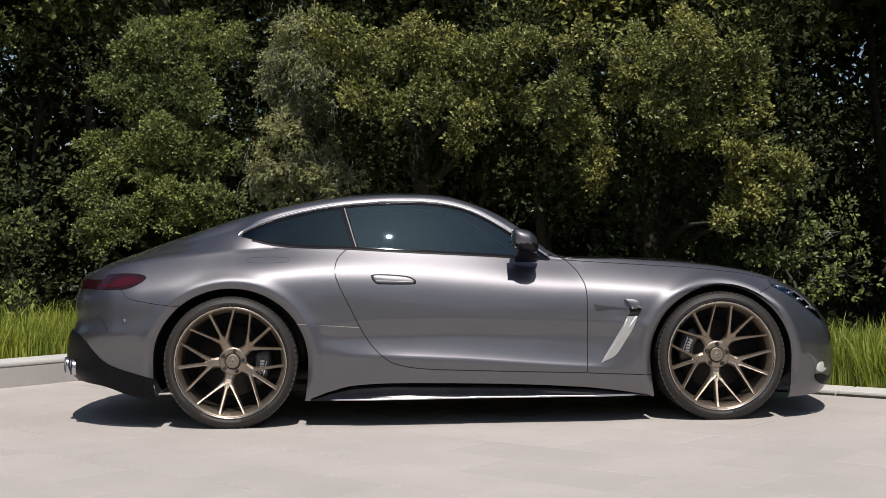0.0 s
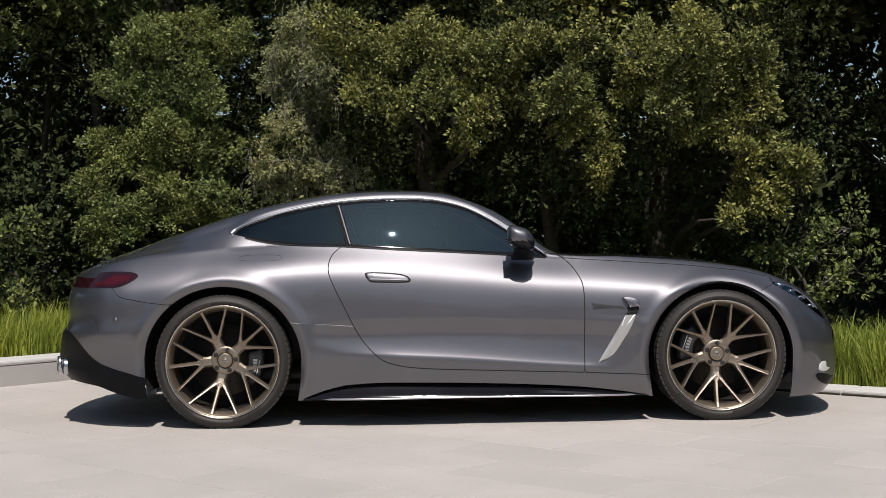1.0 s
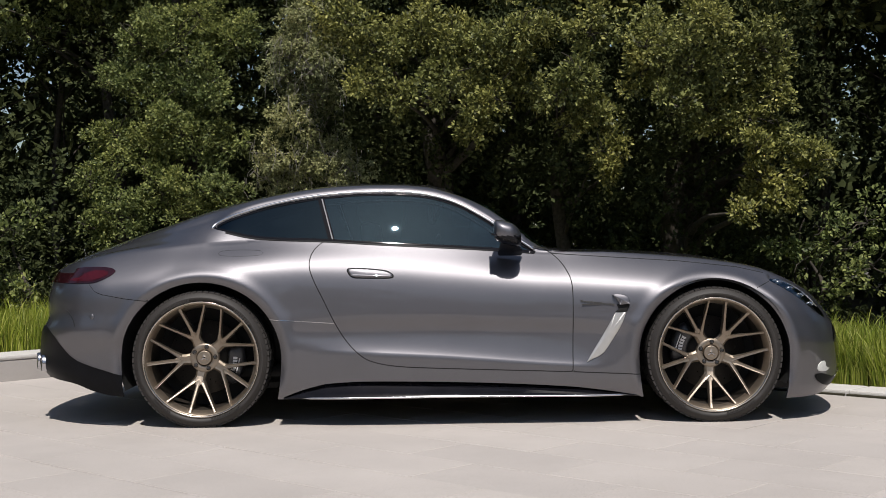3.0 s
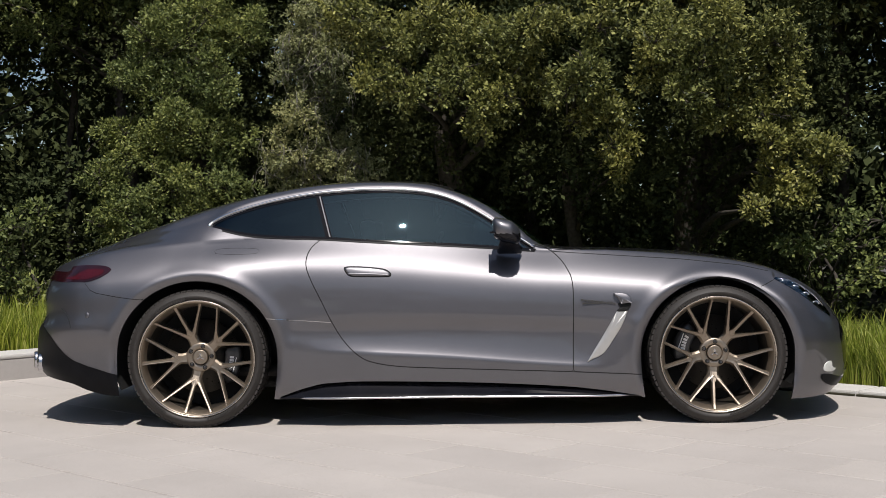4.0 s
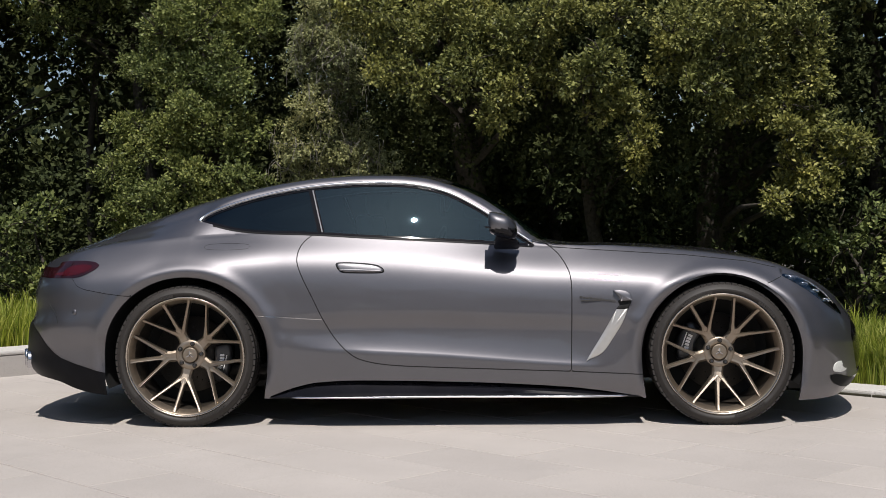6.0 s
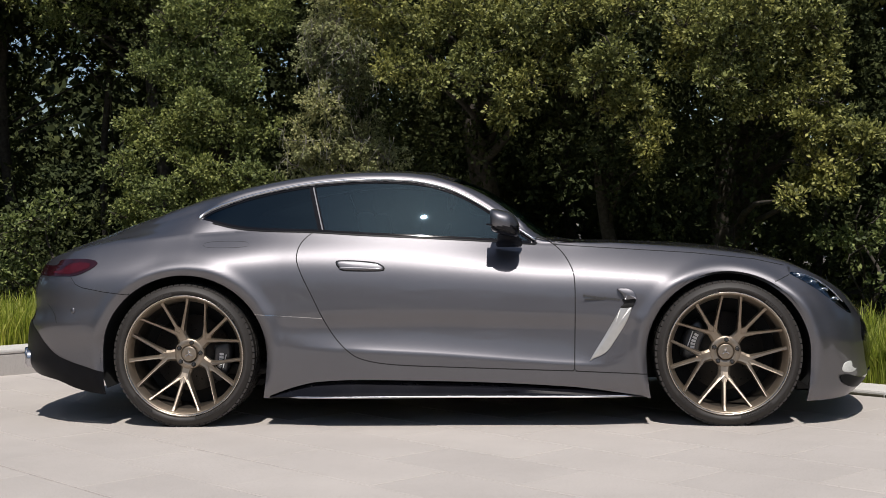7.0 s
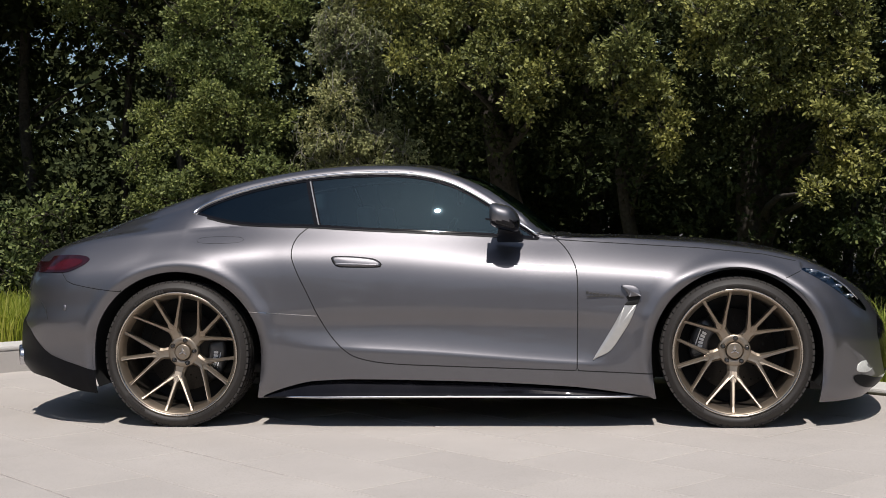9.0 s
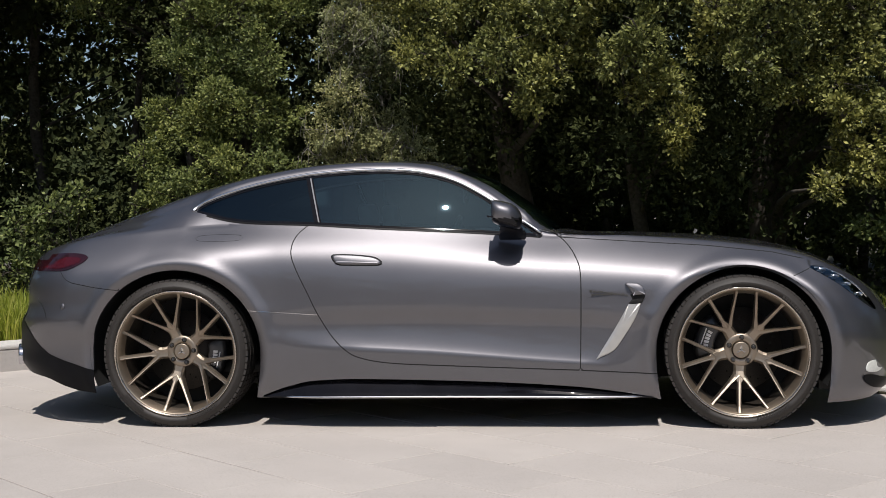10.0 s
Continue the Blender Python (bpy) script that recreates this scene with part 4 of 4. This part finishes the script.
# mirrors
for s in (-1, 1):
    bm = bmesh.new()
    bmesh.ops.create_uvsphere(bm, u_segments=40, v_segments=24, radius=1)
    for v in bm.verts:
        x, y, z = v.co
        q = lambda a, n: math.copysign(abs(a) ** n, a)
        taper = 1 - .30 * max(0, y * s) ** 1.5
        v.co = (q(x, .66) * .082 * taper, q(y, .72) * .088, q(z, .70) * .060 * (1 - .12 * max(0, y * s)))
        if v.co.x < -.055:
            v.co.x = -.055 + (v.co.x + .055) * .35
        v.co.z += -.020 * (v.co.x / .08) - (.012 if v.co.x > .03 else 0) * (v.co.x - .03) / .05
        v.co += Vector((1.607, s * .950, 1.008))
    for f in bm.faces:
        f.material_index = 0
    shell = [f for f in bm.faces if f.calc_center_median().z < .990]
    low = bmesh.new()
    keep = {}
    for f in shell:
        for v in f.verts:
            if v not in keep:
                keep[v] = low.verts.new(v.co)
        low.faces.new([keep[v] for v in f.verts])
    bmesh.ops.delete(bm, geom=shell, context="FACES")
    mirror = part("door_mirror", bm, PAINT, car, "grey and black door mirror")
    part("mirror_base", low, BLACK, mirror)
    bm = bmesh.new()
    box(bm, -.080, .070, -.070, .060, -.0045, .0045, .004, 2, Matrix.Translation((1.607, s * .950, .992)) @ Matrix.Rotation(.10, 4, "Y"))
    part("mirror_band", bm, BLACK, mirror)
    bm = bmesh.new()
    rows = []
    for y, x0, x1, z, h in ((.93, 1.585, 1.672, .962, .016), (.90, 1.580, 1.680, .945, .018), (.87, 1.575, 1.690, .922, .018), (.825, 1.57, 1.70, .905, .02)):
        rows.append([bm.verts.new((x, s * y, z + dz)) for x, dz in ((x0, -h), (x1, -h), (x1, h), (x0, h))])
    for p, q in zip(rows, rows[1:]):
        for i in range(4):
            bm.faces.new((p[i], p[(i + 1) % 4], q[(i + 1) % 4], q[i]))
    bmesh.ops.recalc_face_normals(bm, faces=bm.faces)
    bmesh.ops.bevel(bm, geom=bm.edges[:], offset=.005, segments=2, affect="EDGES")
    part("mirror_foot", bm, BLACK, mirror)

# headlamp insides, side markers, exhaust tips, sensors
for s in (-1, 1):
    lamp = head_lamps[(s + 1) // 2]
    for x, z in ((3.075, .722), (3.135, .692), (3.19, .655), (3.245, .608)):
        bm = bmesh.new()
        p = onside(x, z, -.022)
        bmesh.ops.create_uvsphere(bm, u_segments=16, v_segments=10, radius=.013, matrix=Matrix.Translation((x, p.y * -s, z)) @ Matrix.Diagonal((1.9, .8, 1, 1)) @ Matrix.Rotation(.6, 4, "Y"))
        part("lamp_unit", bm, LAMPGREY, lamp)
    bm = bmesh.new()
    tube(bm, [Vector((x, onside(x, z, -.008).y * -s, z)) for x, z in ((3.04, .738), (3.10, .729), (3.17, .698), (3.24, .648), (3.29, .592))], .006, 8)
    part("daylight_strip", bm, LAMPGREY, lamp)
    bm = bmesh.new()
    pts = [onside(x, z, -.035) for x, z in ((3.015, .745), (3.12, .732), (3.24, .655), (3.335, .535), (3.26, .57), (3.15, .655))]
    bm.faces.new([bm.verts.new((p.x, p.y * -s, p.z)) for p in pts])
    part("lamp_housing", bm, PLASTIC, lamp)
plate("side_marker", [(3.262, .262), (3.270, .292), (3.300, .306), (3.350, .307), (3.366, .292), (3.362, .264), (3.330, .248), (3.285, .250)], MARKER, .006, .005, "pale side marker lamp")
plate("sensor", [(-.585, .590), (-.578, .604), (-.566, .604), (-.560, .590), (-.566, .577), (-.578, .577)], PAINT, .002, .0015)
# the dark of the bumper creases is put in as thin black lines
bumper_crease = [[(3.20, .335), (3.26, .285), (3.30, .252)], [(-.73, .63), (-.68, .57), (-.655, .48)]]
for s in (-1, 1):
    for pts in bumper_crease:
        bm = bmesh.new()
        line = rounded(pts, 8, closed=False)
        tube(bm, [Vector((p[0], onside(p[0], p[1], -.001).y * -s, p[1])) for p in line], [.0004] + [.0016] * (len(line) - 2) + [.0004], 6)
        part("bumper_crease", bm, SEAM, car)
    for y in (.54, .68):
        bm = bmesh.new()
        rings = lathe(bm, [(.040, .10), (.047, -.03), (.044, -.036), (.037, -.030), (.034, .05)], 28)
        bm.faces.new(rings[-1])
        bmesh.ops.transform(bm, verts=bm.verts, matrix=Matrix.Translation((-.950 + (.065 if y > .6 else 0), s * y, .325)) @ Matrix.Rotation(radians(-70 if s < 0 else -110), 4, "Z"))
        part("exhaust_tip", bm, CHROME, car, "chrome exhaust tip")

# cabin
bm = bmesh.new()
box(bm, 1.42, 1.80, -.70, .70, .60, .90, .05)
box(bm, 1.30, 1.46, .18, .58, .78, .93, .04)
part("dashboard", bm, LEATHER, car)
bm = bmesh.new()
box(bm, -.2, 1.9, -.80, .80, .25, .30)
box(bm, .1, .42, -.62, .62, .30, .86, .04)
part("cabin_floor", bm, LEATHER, car)
for y in (-.37, .37):
    seat = new("seat")
    seat.parent = car
    bm = bmesh.new()
    box(bm, .86, 1.36, y - .25, y + .25, .38, .55, .05)
    part("cushion", bm, LEATHER, seat)
    bm = bmesh.new()
    box(bm, -.08, .08, y - .25, y + .25, -.28, .22, .06, 3, Matrix.Translation((.84, 0, .74)) @ Matrix.Rotation(radians(-14), 4, "Y"))
    part("backrest", bm, LEATHER, seat)
    bm = bmesh.new()
    box(bm, -.035, .035, y - .12, y + .12, -.07, .075, .03, 3, Matrix.Translation((.86, 0, 1.00)) @ Matrix.Rotation(radians(-8), 4, "Y"))
    part("headrest", bm, BEIGE, seat, "pale grey headrest")
bm = bmesh.new()
ring = [(1.20 + .17 * .35 * math.sin(a), .37 + .18 * math.cos(a), .83 + .17 * math.sin(a)) for a in np.linspace(0, math.tau, 33)]
tube(bm, ring, .014, 8)
part("steering_wheel", bm, LEATHER, car)
bm = bmesh.new()
box(bm, 1.44, 1.47, -.12, .12, 1.125, 1.185, .012)
part("inner_mirror", bm, BLACK, car)

# ---- trees and bushes at the wood's edge ----
def leaf_cloud(centres, radii, counts, size, seed, droop=0.0, flat=.62, narrow=1.0):
    """Leaves in small sprays over rounded clumps: vertices and faces of folded four-cornered leaves."""
    r = np.random.RandomState(seed)
    c = np.repeat(np.asarray(centres, float), counts, axis=0)
    rad = np.repeat(np.asarray(radii, float), counts)
    n = len(c)
    sprays = max(1, n // 9)
    d = r.normal(size=(sprays, 3))
    d[:, 2] += .25
    d /= np.linalg.norm(d, axis=1)[:, None]
    owner = np.minimum(np.arange(n) // 9, sprays - 1)
    shell = (r.rand(sprays) ** .40) * 1.06
    base = c + d[owner] * (rad * shell[owner])[:, None] * (1, 1, .85)
    out = d[owner] + r.normal(size=(n, 3)) * .75
    out[:, 2] -= droop
    out /= np.linalg.norm(out, axis=1)[:, None]
    base += out * (r.rand(n) * size * 1.1)[:, None]
    up = r.normal(size=(n, 3)) * flat + (0, -.5, .87)
    side = np.cross(out, up)
    side /= np.linalg.norm(side, axis=1)[:, None] + 1e-9
    nrm = np.cross(side, out)
    ln = size * r.uniform(.6, 1.25, n)[:, None]
    wd = ln * r.uniform(.24, .36, n)[:, None] * narrow
    v = np.stack([base, base + out * ln * .5 + side * wd + nrm * ln * .10, base + out * ln, base + out * ln * .5 - side * wd + nrm * ln * .10], 1).reshape(-1, 3)
    return v


def leaf_part(name, v, material, parent, label=""):
    n = len(v) // 4
    me = bpy.data.meshes.new(name)
    me.vertices.add(n * 4)
    me.vertices.foreach_set("co", v.astype(np.float32).ravel())
    q = np.arange(n) * 4
    tri = np.stack([q, q + 1, q + 2, q, q + 2, q + 3], 1).ravel()
    me.loops.add(len(tri))
    me.loops.foreach_set("vertex_index", tri.astype(np.int32))
    me.polygons.add(n * 2)
    me.polygons.foreach_set("loop_start", (np.arange(n * 2) * 3).astype(np.int32))
    me.update(calc_edges=True)
    me.materials.append(material)
    ob = new(name, me)
    ob.parent = parent
    return tagged(ob, label)


def limb(bm, a, b, r0, r1, rr, sag=.12, n=7):
    a, b = Vector(a), Vector(b)
    side = Vector((rr.uniform(-1, 1), rr.uniform(-1, 1), rr.uniform(0, 1))) * (b - a).length * sag
    pts = [a.lerp(b, t) + side * math.sin(t * math.pi) + Vector((rr.uniform(-1, 1), rr.uniform(-1, 1), rr.uniform(-1, 1))) * .02 for t in np.linspace(0, 1, n)]
    tube(bm, pts, [r0 + (r1 - r0) * t for t in np.linspace(0, 1, n)], 7)


def make_tree(name, label, category, y, lobes, foot, height, trunk_r, leaf, bark, size, density, seed, narrow=1.0, droop=0.0, inner=6000, top=True, group="trees at the wood's edge"):
    """A tree: tapered trunk, limbs out to every clump of leaves, an inner crown coloured dark for shade and, above, its
    upper crown.
    """
    rr = random.Random(seed)
    tree = tagged(new(name), label, category, group)
    tree.location = foot
    f = Vector(foot)
    loc = lambda p: Vector(p) - f
    bm = bmesh.new()
    n = 12
    tube(bm, [Vector((.10 * math.sin(k * .7 + seed), .08 * math.sin(k * .9), -.15 + (height + .15) * k / n)) for k in range(n + 1)], [trunk_r * (1.35 if k == 0 else 1 - .85 * k / n) for k in range(n + 1)], 10)
    part("trunk", bm, bark, tree)
    centres = [Vector((x, y + rr.uniform(-.15, .20), z)) for x, z, r in lobes]
    radii = [r for x, z, r in lobes]
    for c, r in zip(centres, radii):
        bm = bmesh.new()
        start = Vector((0, 0, max(.3, min(height * .92, c.z - f.z - rr.uniform(.2, .8)))))
        limb(bm, start, loc(c), trunk_r * .28, .006, rr)
        for _ in range(4):
            limb(bm, loc(c), loc(c) + Vector((rr.uniform(-1, 1), rr.uniform(-1, .3), rr.uniform(-.6, 1))) * r * .9, .007, .002, rr, .1, 4)
        part("limb", bm, bark, tree)
    # ragged sub-clumps round every clump
    cc, rad = [], []
    for c, r in zip(centres, radii):
        cc.append(loc(c)); rad.append(r * .72)
        for _ in range(7):
            d = Vector((rr.gauss(0, 1), rr.gauss(0, .7), rr.gauss(0, .9))).normalized()
            cc.append(loc(c) + d * r * rr.uniform(.55, 1.0)); rad.append(r * rr.uniform(.26, .5))
    counts = [max(30, int(density * r * r * 19)) for r in rad]
    leaf_part("crown", leaf_cloud(cc, rad, counts, size, seed, droop, narrow=narrow), leaf, tree)
    if droop:
        bm = bmesh.new()
        for c, r in zip(centres, radii):
            for _ in range(9):
                a = loc(c) + Vector((rr.uniform(-1, 1) * r, rr.uniform(-.9, .1) * r, rr.uniform(-.2, 1) * r))
                limb(bm, a, a + Vector((rr.uniform(-.10, .10), rr.uniform(-.08, .02), -rr.uniform(.12, .38))), .0021, .0009, rr, .15, 5)
        tagged(part("twig_spray", bm, bark, tree), kind="stuff")
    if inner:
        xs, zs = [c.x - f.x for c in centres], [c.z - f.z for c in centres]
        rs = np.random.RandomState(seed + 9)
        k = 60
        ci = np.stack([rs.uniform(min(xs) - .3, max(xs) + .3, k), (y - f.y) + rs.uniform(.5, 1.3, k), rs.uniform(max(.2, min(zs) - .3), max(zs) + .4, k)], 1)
        leaf_part("inner_crown", leaf_cloud(ci, np.full(k, .40), np.full(k, int(inner * 1.6) // k), size * 1.25, seed + 1), DARKLEAF, tree, "inner leaves, shade put into their colour")
    # unseen upper leaves, filled in to shade the wood and for reflections
    if top:
        rs = np.random.RandomState(seed + 5)
        k = 48
        mx, mz = np.mean([c.x - f.x for c in centres]), max(c.z - f.z for c in centres)
        ct = np.stack([mx + rs.normal(0, .9, k), (y - f.y) + .75 + rs.uniform(0, 1.4, k), rs.uniform(mz + .45, height + .4, k)], 1)
        leaf_part("upper_crown", leaf_cloud(ct, np.full(k, .45), np.full(k, 420), size * 2.2, seed + 2), leaf, tree)
    return tree


MAPLE_CLUMPS = [(-1.42, 2.78, .20), (-1.10, 2.77, 0.33), (-0.64, 2.81, 0.29), (-0.80, 2.37, 0.29), (-1.31, 2.25, 0.29), (-1.56, 2.48, 0.24), (-1.01, 1.94, 0.33), (-1.39, 1.80, 0.29), (-0.68, 1.81, 0.24), (-1.67, 1.93, 0.24), (-1.17, 1.42, 0.29), (-1.86, 1.53, 0.24), (-1.58, 1.20, 0.24), (-0.89, 3.02, 0.24), (-0.74, 1.41, 0.29), (-1.84, 1.12, 0.19), (-1.25, 2.98, 0.21)]
make_tree("maple_tree", "bright green maple leaning over the grass verge", "tree", 3.9, MAPLE_CLUMPS, (-1.2, 4.9, .10), 4.6, .13, MAPLELEAF, BARK, .032, 1550, 11)
BIRCH_CLUMPS = [(0.04, 2.77, 0.23), (-0.11, 2.43, 0.21), (0.21, 2.28, 0.21), (0.03, 2.01, 0.23), (-0.17, 1.72, 0.23), (0.25, 1.76, 0.21), (0.47, 1.61, 0.21), (-0.27, 1.55, 0.21), (0.07, 1.54, 0.23), (0.24, 2.72, 0.19), (0.10, 3.00, 0.22), (0.02, 2.20, 0.18), (0.18, 2.50, 0.18), (-0.06, 2.62, 0.18)]
make_tree("birch_tree", "slender birch with fine hanging twigs and small leaves", "tree", 3.7, BIRCH_CLUMPS, (.15, 4.6, .10), 4.5, .045, BIRCHLEAF, PALEBARK, .026, 1600, 12, droop=.9, inner=7000)
OAKC_CLUMPS = [(0.49, 2.82, 0.27), (0.77, 2.61, 0.27), (1.14, 2.74, 0.27), (1.47, 2.62, 0.29), (1.84, 2.61, 0.33), (1.33, 2.32, 0.25), (1.70, 2.19, 0.25), (0.67, 2.31, 0.20), (1.98, 2.24, 0.22), (0.95, 2.16, 0.16), (2.10, 2.75, 0.22), (1.55, 1.96, 0.16)]
make_tree("oak_tree", "broad oak with sunlit yellow-green upper leaves", "tree", 3.2, OAKC_CLUMPS, (1.3, 4.7, .05), 4.6, .17, OAKLEAF, BARK, .038, 1150, 13, inner=9000)
OAKD_CLUMPS = [(2.41, 2.31, 0.19), (2.52, 2.00, 0.19), (2.61, 1.71, 0.19), (2.65, 1.53, 0.12), (2.23, 2.14, 0.17), (2.50, 2.63, 0.21), (2.36, 1.91, 0.13)]
make_tree("young_oak_tree", "young oak with one drooping sunlit bough", "tree", 2.8, OAKD_CLUMPS, (2.45, 4.3, .05), 4.3, .08, OAKLEAF, BARK, .038, 1150, 14)
OAKE_CLUMPS = [(3.02, 2.62, 0.25), (3.37, 2.68, 0.30), (2.93, 2.31, 0.19), (3.28, 2.31, 0.28), (3.63, 2.37, 0.25), (3.15, 2.05, 0.19), (3.48, 2.04, 0.23), (3.90, 2.50, 0.21), (4.00, 2.14, 0.19), (4.11, 1.81, 0.19), (3.83, 1.68, 0.15), (4.24, 1.50, 0.23), (3.89, 1.44, 0.19), (4.06, 1.28, 0.15), (3.71, 1.18, 0.13), (2.93, 2.51, 0.19), (4.07, 2.49, 0.17), (3.83, 1.93, 0.17)]
make_tree("large_oak_tree", "large oak with heavy sunlit yellow-green boughs", "tree", 2.7, OAKE_CLUMPS, (3.6, 4.4, .03), 4.6, .19, OAKLEAF, BARK, .038, 1150, 15, inner=9000)
ASH_CLUMPS = [(-2.9, 3.1, .30), (-2.3, 3.4, .30), (-1.8, 3.0, .28), (-1.5, 3.5, .30), (-3.5, 3.5, .30), (-3.2, 3.2, .24), (-2.6, 3.6, .3)]
make_tree("ash_tree", "half-shaded ash with thin leaves behind the maple", "tree", 5.6, ASH_CLUMPS, (-2.3, 6.4, .10), 4.8, .10, MAPLELEAF, BARK, .045, 330, 18, inner=2500)
BUSHR_CLUMPS = [(4.42, 1.04, 0.19), (4.59, 0.85, 0.22), (4.26, 0.77, 0.17), (4.57, 0.59, 0.17), (4.06, 0.91, 0.13), (4.82, 1.08, 0.26), (4.82, 0.72, 0.22)]
make_tree("hazel_bush", "loose hazel bush half in shade beside the grass", "bush", 2.9, BUSHR_CLUMPS, (4.5, 3.5, .03), 1.1, .03, MAPLELEAF, BARK, .045, 100, 16, inner=500, top=False, group="bushes")
BUSHL_CLUMPS = [(-2.44, 1.08, 0.20), (-2.22, 1.19, 0.12), (-2.52, 0.70, 0.16), (-2.21, 0.52, 0.13), (-2.78, 0.94, 0.25), (-2.79, 0.61, 0.22)]
make_tree("elder_bush", "leafy green bush at the edge of the wood", "bush", 3.2, BUSHL_CLUMPS, (-2.5, 3.9, .12), 1.1, .03, MAPLELEAF, BARK, .046, 230, 17, inner=1500, top=False, group="bushes")

# the dark wood behind; its shade is put into the leaf colour
wr = np.random.RandomState(31)
k = 520
wx, wy = wr.uniform(-9, 13, k), wr.uniform(5.4, 12, k)
wy = np.where(wx < -1.4, np.maximum(wy, 7.2 + .3 * wr.rand(k)), wy)
wz = wr.uniform(.1, 5.2, k)
thin = (wx < -1.2 - .25 * (wy - 5)) & (wz > 1.9) & (wr.rand(k) < .18)
wc = np.stack([wx, wy, wz], 1)[~thin]
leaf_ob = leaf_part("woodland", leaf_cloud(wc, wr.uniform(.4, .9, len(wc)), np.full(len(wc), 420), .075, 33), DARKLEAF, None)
tagged(leaf_ob, "leaves of the wood behind the trees, coloured dark for shade", "wood", kind="stuff")
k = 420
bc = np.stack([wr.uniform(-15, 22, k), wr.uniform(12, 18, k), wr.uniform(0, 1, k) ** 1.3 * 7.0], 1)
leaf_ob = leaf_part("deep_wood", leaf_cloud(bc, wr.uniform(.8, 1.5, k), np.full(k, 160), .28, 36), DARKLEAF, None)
tagged(leaf_ob, "inside of the wood, its shade put into the leaf colour", "wood", kind="stuff")
# added leaves, mostly above the view, that block the sun from the wood
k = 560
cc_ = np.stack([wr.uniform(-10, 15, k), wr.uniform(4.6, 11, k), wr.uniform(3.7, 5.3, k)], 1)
leaf_ob = leaf_part("added_shade_canopy", leaf_cloud(cc_, wr.uniform(.6, 1.1, k), np.full(k, 130), .17, 35), DARKLEAF, None)
tagged(leaf_ob, "leaf canopy added to keep sun off the wood", "wood", kind="stuff")
# more added leaves at either end, out of view, to shade what lies below
for x0, x1, y0 in ((-9.0, -4.2, 3.5), (4.9, 11.0, 3.3)):
    k = 130
    oc = np.stack([wr.uniform(x0, x1, k), wr.uniform(y0, 6.8, k), wr.uniform(3.6, 5.0, k)], 1)
    leaf_ob = leaf_part("added_shade_canopy", leaf_cloud(oc, wr.uniform(.6, .9, k), np.full(k, 150), .17, int(60 + x1)), DARKLEAF, None)
    tagged(leaf_ob, "leaf canopy added to shade the wood's edge", "wood", kind="stuff")
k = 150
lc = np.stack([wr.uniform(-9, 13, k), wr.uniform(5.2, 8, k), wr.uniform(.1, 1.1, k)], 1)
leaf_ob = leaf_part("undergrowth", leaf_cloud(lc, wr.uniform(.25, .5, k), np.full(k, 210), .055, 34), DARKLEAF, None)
tagged(leaf_ob, "undergrowth of nettles and saplings, leaf colour darkened for shade", "undergrowth", kind="stuff")
tr = random.Random(8)
for x, y, r in ((-3.1, 7.3, .09), (-2.5, 7.9, .12), (-4.3, 7.4, .15), (-2.2, 8.2, .11), (-5.2, 7.6, .10), (.6, 7.5, .12), (2.2, 6.9, .13), (4.9, 6.8, .11), (5.6, 7.0, .14), (6.8, 7.1, .12), (-6.4, 8.5, .16), (4.2, 8.4, .12)):
    tree = tagged(new("wood_tree"), "dark upright trunk in the wood, thin leaves coloured for shade", "tree", "trees in the wood")
    tree.location = (x, y, .05)
    bm = bmesh.new()
    tube(bm, [Vector((.12 * math.sin(i * .8 + x), .1 * math.cos(i * .6), i * .7 - .1)) for i in range(11)], [r * .55 * (1 - .07 * i) for i in range(11)], 9)
    part("trunk", bm, BARK, tree)
    for i in range(6):
        bm = bmesh.new()
        a = tr.uniform(0, math.tau)
        z = tr.uniform(1.2, 5)
        limb(bm, (0, 0, z), (math.cos(a) * 1.2, math.sin(a) * 1.2, z + tr.uniform(.2, .9)), r * .12, .006, tr)
        part("limb", bm, BARK, tree)
    cs = np.array([(tr.uniform(-1, 1), tr.uniform(-1, 1), tr.uniform(2.2, 6.5)) for _ in range(12)])
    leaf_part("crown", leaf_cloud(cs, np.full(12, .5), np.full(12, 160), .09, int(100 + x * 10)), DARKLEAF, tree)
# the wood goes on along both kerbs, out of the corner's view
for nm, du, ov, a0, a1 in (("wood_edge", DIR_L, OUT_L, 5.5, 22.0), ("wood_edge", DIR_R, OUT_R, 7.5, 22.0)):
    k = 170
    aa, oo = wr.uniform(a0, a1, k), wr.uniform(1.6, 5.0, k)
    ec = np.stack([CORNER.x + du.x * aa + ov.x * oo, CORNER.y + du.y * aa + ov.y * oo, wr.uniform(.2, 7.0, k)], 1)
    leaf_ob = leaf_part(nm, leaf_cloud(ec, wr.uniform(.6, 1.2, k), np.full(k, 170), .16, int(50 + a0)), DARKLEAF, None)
    tagged(leaf_ob, "dense green edge of the wood along the kerb", "wood", kind="stuff")
# tree line all round, far behind the camera and beyond the wood; added for reflections
k = 900
an = wr.uniform(0, math.tau, k)
dist = wr.uniform(34, 46, k)
rc = np.stack([1.3 + dist * np.cos(an), dist * np.sin(an), wr.uniform(.3, 1, k) * wr.uniform(1, 8.5, k)], 1)
leaf_ob = leaf_part("far_trees", leaf_cloud(rc, wr.uniform(1.2, 2.2, k), np.full(k, 70), .75, 41), DARKLEAF, None)
tagged(leaf_ob, "far belt of trees round the car park", "wood", kind="stuff")
